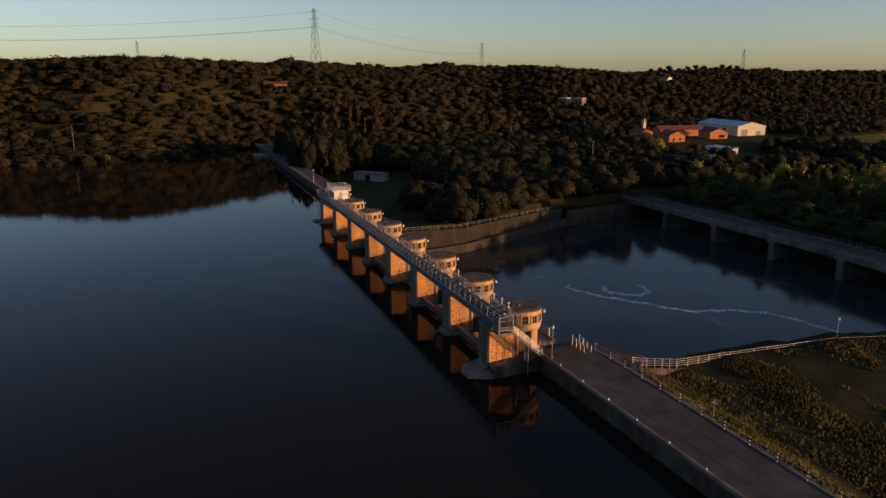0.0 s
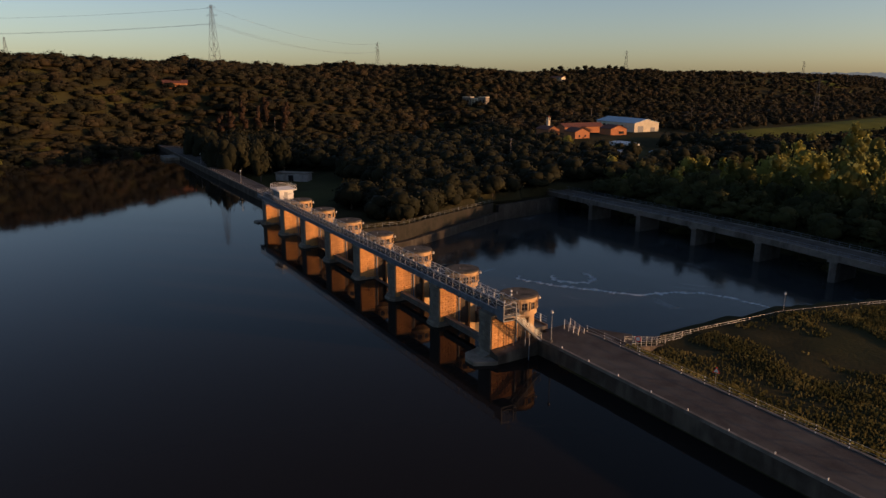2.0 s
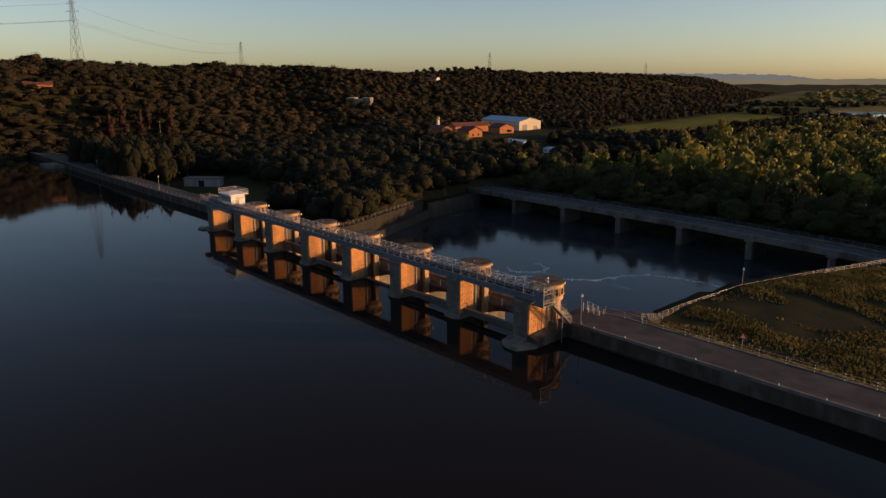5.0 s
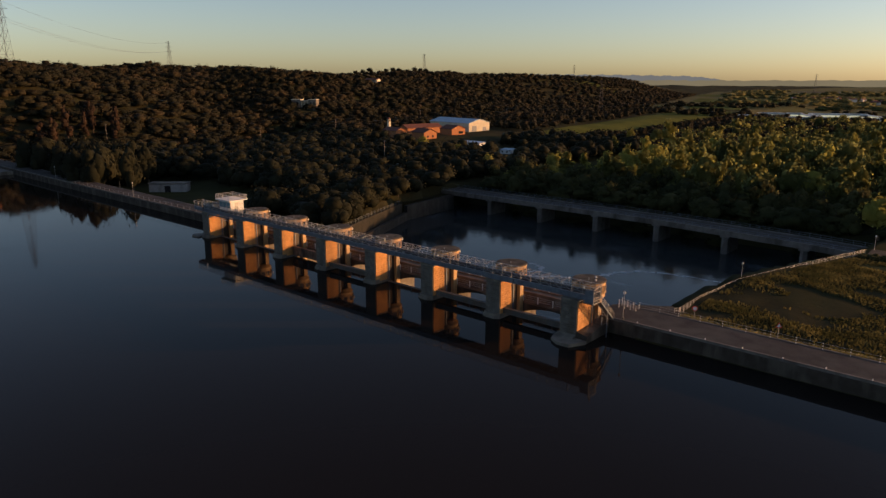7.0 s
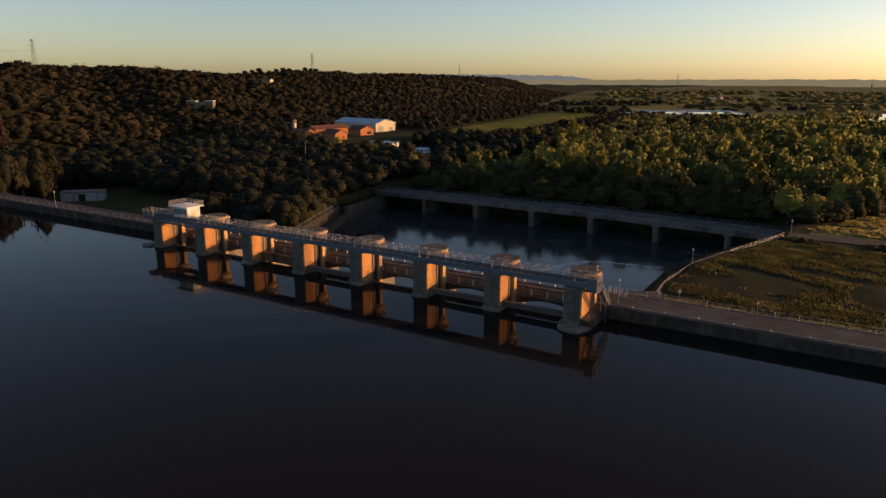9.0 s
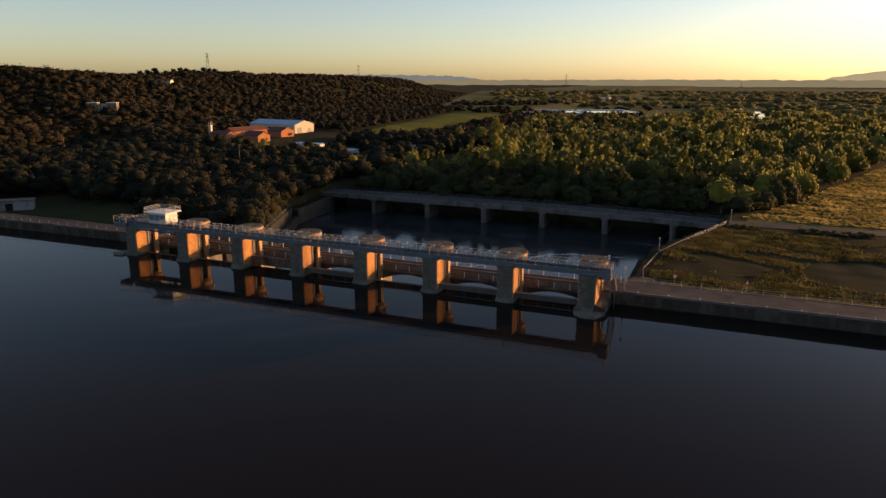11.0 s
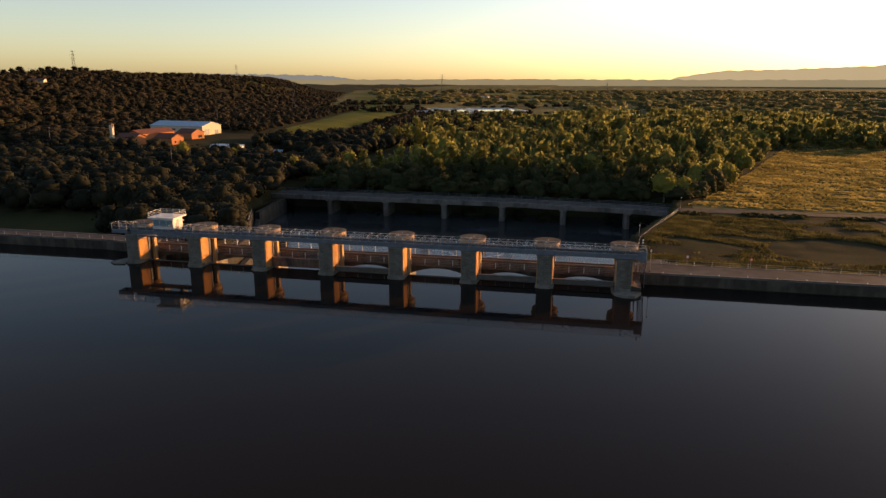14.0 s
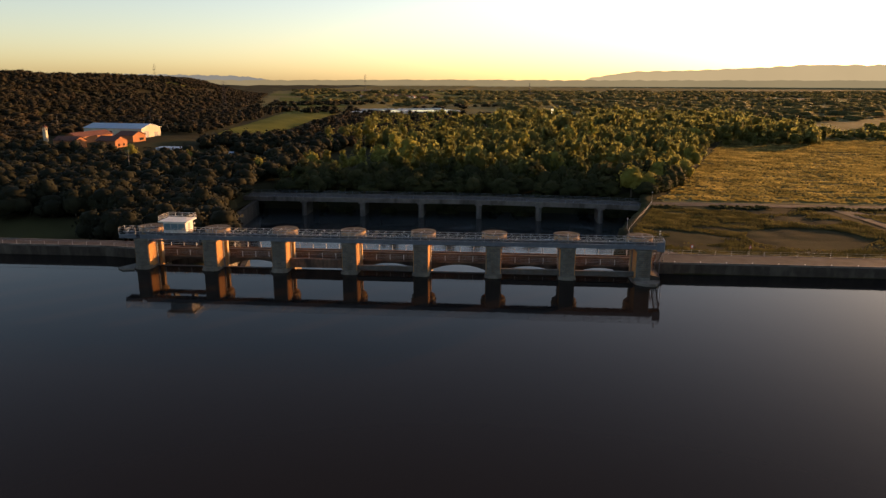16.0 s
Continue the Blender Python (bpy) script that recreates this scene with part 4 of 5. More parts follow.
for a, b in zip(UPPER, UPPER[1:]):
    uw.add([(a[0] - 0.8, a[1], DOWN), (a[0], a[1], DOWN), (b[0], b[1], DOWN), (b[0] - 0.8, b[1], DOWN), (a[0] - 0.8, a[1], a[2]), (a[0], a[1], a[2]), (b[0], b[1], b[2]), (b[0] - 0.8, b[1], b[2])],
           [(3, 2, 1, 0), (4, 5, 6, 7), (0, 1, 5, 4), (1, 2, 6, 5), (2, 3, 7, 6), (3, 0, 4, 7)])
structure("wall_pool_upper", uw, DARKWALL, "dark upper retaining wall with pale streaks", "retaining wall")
ter = Shape()
for a, b in zip(UPPER, UPPER[1:]):
    ter.add([(a[0] - 9, a[1], a[2] - 0.6), (a[0] - 0.8, a[1], a[2] - 0.2), (b[0] - 0.8, b[1], b[2] - 0.2), (b[0] - 9, b[1], b[2] - 0.6)], [(0, 1, 2, 3)])
ter.add([(-22.6, 83, -4.4), (-14.4, 83, -4.0), (-16.5, 114, -4.4), (-26, 114, -4.4)], [(0, 1, 2, 3)])
structure("ground_terrace", ter, EARTH, "dark grassy terrace behind the far pool wall", "ground")
wfence = thing("wall_railing", "pale two-rail railing on the far pool wall", "railing")
for a, b in zip(UPPER, UPPER[1:]):
    a, b = Vector(a), Vector(b)
    n = round((b - a).length / 2.5)
    for k in range(n):
        part("post", Shape().box(-0.05, 0.05, -0.05, 0.05, 0, 1.15), STEEL, wfence, at=a + (b - a) * k / n + Vector((-0.4, 0, 0)))
    for h in (0.6, 1.1):
        part("rail", Shape().bar(a + Vector((-0.4, 0, h)), b + Vector((-0.4, 0, h)), 0.03, 5), STEEL, wfence)

# ---- the white control cabin over the last span ----
cab = thing("control_cabin", "white control cabin with a railed flat roof", "control cabin", at=(0, 0, 0))
part("wall", Shape().box(4.6, 9.5, 1.0, 4.6, 7.6, 10.0), WHITE, cab)
part("roof", Shape().box(3.8, 10.1, 0.4, 5.4, 10.0, 10.25), WHITE, cab, "overhanging white roof slab")
part("support", Shape().box(4.8, 5.2, 2.2, 4.4, 6.0, 7.6).box(9.0, 9.4, 2.2, 4.4, 6.0, 7.6), STEEL, cab)
part("support", Shape().box(1.5, 13.5, 2.2, 4.5, 6.0, 6.3), STEEL, cab)
for x0, x1 in ((4.75, 6.2), (6.32, 7.77), (7.89, 9.34)):
    w = part("window", Shape().box(x0, x1, 0.96, 1.02, 8.3, 9.6), BLUEGLASS, cab, "blue-tinted window pane")
    part("frame", Shape().box(x0 - 0.06, x1 + 0.06, 0.93, 0.99, 8.23, 8.3).box(x0 - 0.06, x1 + 0.06, 0.93, 0.99, 9.6, 9.67).box(x0 - 0.06, x0, 0.93, 0.99, 8.3, 9.6).box(x1, x1 + 0.06, 0.93, 0.99, 8.3, 9.6), GALV, w)
w = part("door", Shape().box(9.48, 9.54, 2.2, 3.1, 7.65, 9.6), GALV, cab, "grey door")
for z in (10.6, 10.95, 11.3):
    for a, b in (((3.9, 0.5), (3.9, 5.3)), ((3.9, 5.3), (10, 5.3)), ((10, 5.3), (10, 0.5)), ((10, 0.5), (3.9, 0.5))):
        part("roof_rail", Shape().bar((*a, z), (*b, z), 0.03, 5), WHITE, cab)
for k in range(5):
    for y in (0.5, 5.3):
        part("roof_post", Shape().bar((3.9 + 6.1 * k / 4, y, 10.2), (3.9 + 6.1 * k / 4, y, 11.32), 0.032, 5), WHITE, cab)
lampc = part("wall_lamp", Shape().bar((9.5, 4.0, 9.2), (10.0, 4.0, 9.3), 0.04), GALV, cab)
part("globe", Shape().ball((10.1, 4.0, 9.2), 0.2), WHITE, lampc)
catw = thing("catwalk", "grey steel catwalk hanging under the footbridge", "catwalk")
part("floor", Shape().box(1.7, 13.2, -0.9, 0.3, 6.15, 6.22), STEEL, catw)
for z in (5.75, 6.6):
    part("rail", Shape().bar((1.7, -0.9, z), (13.2, -0.9, z), 0.04, 5), GALV, catw)
for k in range(9):
    part("hanger", Shape().bar((1.9 + 1.38 * k, -0.9, 5.7), (1.9 + 1.38 * k, -0.7, 6.7), 0.035, 5), GALV, catw)


# ---- trees ----
rng = np.random.RandomState(11)


def crown_quads(centre, radii, count, size, jitter=0.4, cut=-0.5):
    """Leaf clumps over an uneven crown, with gaps: four corners each, and the way the crown faces there."""
    u = rng.normal(size=(count, 3))
    u /= np.linalg.norm(u, axis=1)[:, None]
    u[:, 2] = np.where(u[:, 2] < cut, -u[:, 2] * 0.6, u[:, 2])
    a1, a2, a3 = rng.uniform(0, 6.283, 3)
    lump = 1 + 0.2 * np.sin(3.3 * u[:, 0] + a1) * np.sin(3.9 * u[:, 1] + a2) + 0.14 * np.sin(6.5 * u[:, 2] + 5 * u[:, 0] + a3)
    c = np.array(centre) + u * np.array(radii) * (lump * rng.uniform(0.86, 1.12, count))[:, None]
    out = u / np.array(radii) * np.mean(radii)
    nrm = out + rng.normal(size=(count, 3)) * jitter
    nrm /= np.linalg.norm(nrm, axis=1)[:, None]
    a = np.cross(nrm, rng.normal(size=(count, 3)))
    a /= np.linalg.norm(a, axis=1)[:, None]
    b = np.cross(nrm, a)
    s = size * rng.uniform(0.5, 1.4, (count, 1))
    soft = out / np.linalg.norm(out, axis=1)[:, None] + 0.3 * nrm
    soft /= np.linalg.norm(soft, axis=1)[:, None]
    return np.concatenate([np.stack([c - a * s, c - b * s * 0.75, c + a * s, c + b * s * 0.75], 1), np.repeat(soft[:, None], 4, axis=1)], 1)


def crown_core(centre, radii, n):
    """The dense inner mass of a crown, uneven all over, in n x n patches a side."""
    g = np.linspace(-1, 1, n + 1)
    out = []
    for axis in range(3):
        for side in (-1, 1):
            for i in range(n):
                for j in range(n):
                    corner = []
                    for u, v in ((g[i], g[j]), (g[i + 1], g[j]), (g[i + 1], g[j + 1]), (g[i], g[j + 1])):
                        p = np.empty(3)
                        p[axis], p[(axis + 1) % 3], p[(axis + 2) % 3] = side, u, v
                        corner.append(p / np.linalg.norm(p))
                    out.append(corner if side > 0 else corner[::-1])
    u = np.array(out)
    ph = rng.uniform(0, 6.283, 3)
    lump = 0.9 + 0.13 * np.sin(4.1 * u[..., 0] + ph[0]) * np.sin(3.7 * u[..., 1] + ph[1]) + 0.07 * np.sin(6.3 * u[..., 2] + ph[2])
    nrm = u / np.array(radii) * np.mean(radii)
    nrm /= np.linalg.norm(nrm, axis=-1)[..., None]
    return np.concatenate([np.array(centre) + u * np.array(radii) * lump[..., None], nrm], 1)


def quads_mesh(name, q, mat):
    """One mesh of four-cornered leaf clumps, with soft shading where the clumps carry it."""
    q = np.asarray(q, np.float32)
    n = len(q)
    me = bpy.data.meshes.new(name)
    me.vertices.add(4 * n)
    me.vertices.foreach_set("co", np.ascontiguousarray(q[:, :4]).ravel())
    me.loops.add(4 * n)
    me.loops.foreach_set("vertex_index", np.arange(4 * n, dtype=np.int32))
    me.polygons.add(n)
    me.polygons.foreach_set("loop_start", np.arange(0, 4 * n, 4, dtype=np.int32))
    me.materials.append(mat)
    me.update(calc_edges=True)
    if q.shape[1] == 8:
        me.polygons.foreach_set("use_smooth", [True] * n)
        me.normals_split_custom_set_from_vertices(np.ascontiguousarray(q[:, 4:]).reshape(-1, 3))
    return me


def crown_form(style, leaves, size):
    """Leaf clumps of a crown one unit high and one wide: round, or tall and tapering, over a dense inner mass."""
    lobes = []
    if style == "round":
        for k in range(6):
            a, r = 6.283 * k / 6 + rng.uniform(-0.4, 0.4), rng.uniform(0.12, 0.23)
            w = rng.uniform(0.25, 0.33)
            lobes.append(((r * math.cos(a), r * math.sin(a), rng.uniform(0.32, 0.56)), (w, w, w * 0.95)))
        lobes.append(((rng.uniform(-0.06, 0.06), rng.uniform(-0.06, 0.06), 0.66), (0.31, 0.31, 0.27)))
    elif style == "tall":
        for k in range(6):
            h = 0.2 + 0.68 * k / 5
            w = 0.36 * (1 - abs(h - 0.42) * 1.05) * rng.uniform(0.85, 1.1)
            a = rng.uniform(0, 6.283)
            lobes.append(((0.13 * math.cos(a), 0.13 * math.sin(a), h), (w, w, 0.16)))
    else:
        for k in range(5):
            a, r = 6.283 * k / 5, 0.26
            lobes.append(((0.8 * r * math.cos(a), 0.8 * r * math.sin(a), 0.74 + 0.1 * (k % 2)), (0.29, 0.29, 0.24)))
    fine = 2 if leaves >= 100 else 1
    coarse = leaves < 100
    if coarse:
        lobes = [((c[0] * 0.75, c[1] * 0.75, c[2]), tuple(1.35 * v for v in r)) for c, r in lobes[::2]]
    solid = {"round": 0.88, "tall": 0.78, "umbrella": 0.8}[style] if not coarse else 0.84
    out = []
    for c, r in lobes:
        out.append(crown_quads(c, r, max(3, leaves // len(lobes)), size))
        out.append(crown_core(c, np.array(r) * solid, fine))
    return np.concatenate(out)


def scatter(points, heights, widths, style, leaves, size, name, mat, label, variants=9, trunks=False):
    """Many trees as one object, too many to count."""
    forms = [crown_form(style if style != "mixed" else ("round", "tall")[k % 2], leaves, size) for k in range(variants)]
    out = []
    for (x, y, z), h, w in zip(points, heights, widths):
        a = rng.uniform(0, 6.283)
        q = forms[rng.randint(variants)]
        c, s = math.cos(a), math.sin(a)
        turned = np.stack([q[..., 0] * c - q[..., 1] * s, q[..., 0] * s + q[..., 1] * c, q[..., 2]], -1)
        turned[:, :4] = turned[:, :4] * (w, w, h) + (x, y, z - 0.08 * h)
        out.append(turned)
    return tagged(new(name, quads_mesh(name, np.concatenate(out), mat)), label, "woodland", kind="stuff")


def spots(x0, x1, y0, y1, step, keep):
    """Jittered grid points that pass keep(x, y), with their ground height."""
    xs_, ys_ = np.meshgrid(np.arange(x0, x1, step), np.arange(y0, y1, step))
    x = xs_.ravel() + rng.uniform(-0.48, 0.48, xs_.size) * step
    y = ys_.ravel() + rng.uniform(-0.48, 0.48, xs_.size) * step
    ok = keep(x, y)
    x, y = x[ok], y[ok]
    return np.stack([x, y, ground_z(x, y)], -1)


def foot(y):
    return np.interp(y, FOOT_Y, FOOT_X)


def make_tree(style, leaves, size, mat, name, label, category="tree"):
    """A tree one unit high and one wide: tapered trunk with limbs, and a crown of leaf clumps."""
    t = thing(name, label, category)
    tr = Shape()
    top = {"round": 0.55, "tall": 0.85, "umbrella": 0.8}[style]
    tr.bar((0, 0, -0.08), (0.01, 0.01, top * 0.5), 0.035, 7, 0.025).bar((0.01, 0.01, top * 0.5), (0, 0.02, top), 0.025, 6, 0.008)
    for k in range(6):
        a = 6.283 * k / 6 + rng.uniform(-0.4, 0.4)
        z0 = top * rng.uniform(0.4, 0.8)
        r = 0.3 if style != "tall" else 0.16
        tr.bar((0.01, 0.01, z0), (r * math.cos(a), r * math.sin(a), z0 + rng.uniform(0.1, 0.22)), 0.014, 5, 0.004)
    part("trunk", tr, BARK, t)
    part("crown", quads_mesh("crown", crown_form(style, leaves, size), mat), None, t)
    return t


def plant(base, pts, hs, ws):
    for k, ((x, y, z), h, w) in enumerate(zip(pts, hs, ws)):
        m = Matrix.Translation((x, y, z)) @ Matrix.Rotation(rng.uniform(0, 6.283), 4, "Z") @ Matrix.Diagonal((w, w, h, 1))
        if k < len(base):
            base[k].matrix_basis = m
        else:
            src = base[k % len(base)]
            keep = src.scale.copy()
            src.scale = (1, 1, 1)
            copy_thing(src, m)
            src.scale = keep


def wood_ok(x, y):
    """The oak wood of the far bank: behind the road, clear of the hut's yard and the houses."""
    yard = (x > -125) & (x < -38) & (y < 58)
    houses = ((x < -108) & (y > 205)) | ((x > -122) & (x < -35) & (y > 182) & (y < 268) & (rng.uniform(size=np.shape(x)) < 0.85))
    return (x > foot(y) + 2) & (x < left_wall_x(y) - np.where(y > 70, 2.5, 5.5)) & ~yard & ~houses & ((y > 34) | (x < -125))


def poplar_ok(x, y):
    return (x < forest_edge_x(y) - 2 + np.where(y > 330, 70, 0)) & (x > left_wall_x(np.minimum(y, 135)) + 4 - 0.12 * (y - 128)) & ~((x < 15) & (y > 205) & (y < 330) & (rng.uniform(size=np.shape(x)) < 0.75))


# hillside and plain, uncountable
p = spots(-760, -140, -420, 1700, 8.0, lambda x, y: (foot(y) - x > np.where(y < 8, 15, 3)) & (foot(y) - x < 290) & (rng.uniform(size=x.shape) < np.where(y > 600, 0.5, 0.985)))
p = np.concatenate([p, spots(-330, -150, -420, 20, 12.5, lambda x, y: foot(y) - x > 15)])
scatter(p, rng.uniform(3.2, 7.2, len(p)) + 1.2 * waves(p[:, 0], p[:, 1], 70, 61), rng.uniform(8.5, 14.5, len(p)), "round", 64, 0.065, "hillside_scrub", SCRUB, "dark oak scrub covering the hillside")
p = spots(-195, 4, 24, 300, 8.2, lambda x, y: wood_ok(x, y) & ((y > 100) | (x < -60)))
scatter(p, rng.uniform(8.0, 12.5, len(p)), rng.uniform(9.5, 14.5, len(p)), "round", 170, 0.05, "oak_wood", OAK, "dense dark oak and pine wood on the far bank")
p = spots(-60, 330, 146, 640, 9.0, lambda x, y: poplar_ok(x, y) & (rng.uniform(size=x.shape) < np.where(y > 400, 0.6, 0.9)))
tall = 10.0 + 4.5 * waves(p[:, 0], p[:, 1], 60, 17) + rng.uniform(-3.5, 4.5, len(p)) + 5.0 * (rng.uniform(size=len(p)) < 0.12)
tall = np.clip(tall, 5.5, 21) * np.where((p[:, 0] < 20) & (p[:, 1] < 220), 0.75, 1)
tall = tall * np.where((p[:, 0] < 70) & (p[:, 1] > 330), 0.6, 1)
wide = np.clip(tall * rng.uniform(0.6, 0.95, len(p)), 6, 13)
near, gold = p[:, 1] < 330, (rng.uniform(size=len(p)) < 0.13) | (np.hypot(p[:, 0] - 22, p[:, 1] - 182) < 24)
for pick, leaves, size, name, mat, label in ((near & ~gold, 230, 0.055, "poplar_wood", POPLAR, "yellow-green poplar and willow wood along the river"), (near & gold, 230, 0.055, "golden_willows", WILLOW, "pale golden willows among the darker poplars"),
                                             (~near, 60, 0.08, "poplar_wood_beyond", POPLAR, "poplar wood reaching away along the river")):
    scatter(p[pick], tall[pick], wide[pick], "mixed", leaves, size, name, mat, label)
def off_fields(x, y):
    ok = np.ones(np.shape(x), bool)
    for k in range(16):
        x0, y0, w, d = -600 + 2300 * ((k * 0.618) % 1), 1050 + 1500 * k / 15, 170 + 260 * ((k * 0.37) % 1), 60 + 90 * ((k * 0.73) % 1) + 6 * k
        ok &= ~((x > x0 - 8) & (x < x0 + w + 15) & (y > y0 - 40) & (y < y0 + d + 8))
    return ok


p = spots(-900, 1700, 640, 2500, 32, lambda x, y: off_fields(x, y) & (x > foot(y) + 70) & (waves(x, y, 420, 21) + 0.5 * waves(x, y, 140, 22) > np.where(x > 60, -0.6, -0.15)) & ~((x > -330) & (x < 75) & (y > 640) & (y < 980)) & ~((np.abs(x - 148) < 26) & (y < 1000)))
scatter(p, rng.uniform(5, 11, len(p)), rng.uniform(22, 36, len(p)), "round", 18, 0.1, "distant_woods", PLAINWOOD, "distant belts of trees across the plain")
p = spots(-330, 60, 640, 980, 16, lambda x, y: (x > foot(y) + 5) & (waves(x, y, 130, 27) > 0.25) & ~((x > -118) & (x < 45) & (y > 662) & (y < 860)))
scatter(p, rng.uniform(4, 8, len(p)), rng.uniform(9, 15, len(p)), "round", 56, 0.11, "field_trees", OAK, "dark trees along the field edges")
p = spots(150, 900, 385, 640, 9, lambda x, y: (x > forest_edge_x(y) + 30) & (waves(x, y, 90, 23) > np.where(y < 410, -0.6, 0.35)))
scatter(p, rng.uniform(3.5, 7.5, len(p)), rng.uniform(6, 10, len(p)), "round", 28, 0.1, "hedgerow", POPLAR, "hedges and bushes at the end of the golden field")

p = spots(-215, 30, 285, 740, 9.5, lambda x, y: (x > foot(y) + 1) & ~((x < -112) & (y < 330)) & ~((x > np.interp(y, (322, 780), (-128, -198))) & (x < np.interp(y, (322, 740), (-88, -116))) & (y > 322)) & (rng.uniform(size=x.shape) < np.where(x < -60, 0.8, 0.6)))
scatter(p, rng.uniform(3.5, 8, len(p)), rng.uniform(6, 10, len(p)), "round", 56, 0.09, "garden_scrub", SCRUB, "dark bushes and orchard trees round the plots")
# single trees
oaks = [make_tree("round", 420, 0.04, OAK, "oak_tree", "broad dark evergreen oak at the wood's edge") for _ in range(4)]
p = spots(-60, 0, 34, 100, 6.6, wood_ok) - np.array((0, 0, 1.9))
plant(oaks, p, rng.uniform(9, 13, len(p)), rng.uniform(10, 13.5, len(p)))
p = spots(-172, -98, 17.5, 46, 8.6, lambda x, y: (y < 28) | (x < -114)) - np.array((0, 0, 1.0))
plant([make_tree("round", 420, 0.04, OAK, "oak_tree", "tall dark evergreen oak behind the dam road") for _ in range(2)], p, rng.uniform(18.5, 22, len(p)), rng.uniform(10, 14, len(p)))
pops = [make_tree("tall" if k % 2 else "round", 420, 0.04, SHADELEAF, "alder_tree", "low dark poplar behind the bridge, shade in its leaf colour") for k in range(5)]
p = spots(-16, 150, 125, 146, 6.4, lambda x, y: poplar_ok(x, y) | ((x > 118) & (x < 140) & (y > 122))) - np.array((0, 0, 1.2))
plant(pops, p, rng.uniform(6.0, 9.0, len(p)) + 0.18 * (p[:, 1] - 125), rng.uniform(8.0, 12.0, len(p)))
shore = [make_tree("round", 260, 0.05, POPLAR, "shore_shrub", "olive-green shrub beside the reservoir shore track") for _ in range(3)]
p = np.array([(-188, -92, 0), (-181, -80, 0), (-176, -64, 0), (-182, -52, 0), (-186, -40, 0), (-184, -29, 0), (-190, -16, 0), (-193, -6, 0), (-204, -70, 0), (-205, -45, 0)], float)
p[:, 2] = ground_z(p[:, 0], p[:, 1]) - 0.4
plant(shore, p, rng.uniform(4.0, 7.0, len(p)), rng.uniform(5.0, 8.0, len(p)))
russet = [make_tree("tall", 200, 0.035, RUSSET, "russet_tree", "tall thin russet tree above the dark wood") for _ in range(3)]
p = np.array([(-236, 52, 0), (-240, 60, 0), (-238, 68, 0), (-244, 75, 0), (-232, 82, 0), (-246, 88, 0), (-240, 46, 0)], float)
p[:, 2] = ground_z(p[:, 0], p[:, 1])
plant(russet, p, rng.uniform(13, 18, len(p)), rng.uniform(7, 9.5, len(p)))
corner = [make_tree("round", 700, 0.036, WILLOW, "willow_tree", "golden-green willow standing out among darker trees") for _ in range(2)]
plant(corner, [(137, 141, -1.6), (151, 158, -1.6), (124.5, 126, -2.2), (148, 169, -1.6), (166, 205, -1.6), (131, 129, -1.8), (-28, 152, -1.5), (6, 150, -2.5), (-78, 190, -1.0), (-112, 200, 1.0)], (12, 11, 12.5, 14, 13, 9, 10, 9, 8, 8), (11, 9, 11.5, 6, 10, 9, 7, 7, 7, 7))
umb = [make_tree("umbrella", 260, 0.06, OAK, "stone_pine", "umbrella-shaped stone pine on the ridge") for _ in range(2)]
p = np.array([(-470 - 6 * k % 17, 470 + 17 * k, 0) for k in range(9)], float)
p[:, 2] = ground_z(p[:, 0], p[:, 1])
plant(umb, p, rng.uniform(7.5, 9.5, 9), rng.uniform(6, 8, 9))

# ---- grass ----
def tufts(points, h, w, name, mat, label):
    n = len(points)
    a = rng.normal(0, 0.45, n)
    dx, dy = np.cos(a) * w * rng.uniform(0.5, 1.4, n), np.sin(a) * w * rng.uniform(0.5, 1.4, n)
    hh = h * rng.uniform(0.5, 1.4, n)
    lx, ly = rng.normal(size=n) * 0.25 * h, rng.normal(size=n) * 0.25 * h
    q = np.zeros((n, 4, 3))
    q[:, 0] = points - np.stack([dx, dy, 0 * a + 0.1], -1)
    q[:, 1] = points + np.stack([dx, dy, 0 * a - 0.1], -1)
    q[:, 2] = points + np.stack([dx * 0.7 + lx, dy * 0.7 + ly, hh], -1)
    q[:, 3] = points + np.stack([-dx * 0.7 + lx, -dy * 0.7 + ly, hh], -1)
    return tagged(new(name, quads_mesh(name, q, mat)), label, "grass", kind="stuff")


def swirl(x, y):
    return waves(x * 0.45 + 3 * np.sin(y / 9), y * 1.3 + 2.5 * np.sin(x / 11), 11, 41) + 0.5 * waves(x, y, 38, 42)


def bank_ok(x, y):
    bare = (((x - 158) / 15) ** 2 + ((y - 52) / 13) ** 2 < 1) | (((x - 128) / 8) ** 2 + ((y - 48) / 5) ** 2 < 1) | (((x - 214) / 14) ** 2 + ((y - 45) / 16) ** 2 < 1) | (np.abs(x - 186 + 0.2 * (y - 60)) < 4)
    return (x > fence_x(y) + 1.2) & (y > 15) & (y < 92) & (swirl(x, y) > rng.uniform(-0.7, 0.4, np.shape(x))) & ~bare


p = spots(112, 240, 15, 92, 0.3, bank_ok)
tufts(p, 0.36, 0.15, "bank_grass", GRASS, "swirls of long dry golden grass on the bank")
p = spots(112, 300, 14.3, 16.2, 0.3, lambda x, y: x > fence_x(y) + 1)
tufts(p, 0.5, 0.14, "verge_grass", VERGE, "yellow grass verge beside the dam road")
p = spots(132, 420, 108, 385, 0.92, lambda x, y: (x > forest_edge_x(y) + 1) & (waves(x * 0.3, y * 1.6, 13, 43) + 0.4 * waves(x, y, 60, 44) > rng.uniform(-0.9, 0.3, np.shape(x))))
tufts(p, 0.42, 0.7, "field_grass", FIELDGRASS, "rows of dry golden grass in the wide field")
p = spots(126, 330, 93.5, 96.5, 1.4, lambda x, y: waves(x, y, 30, 45) > -0.3)
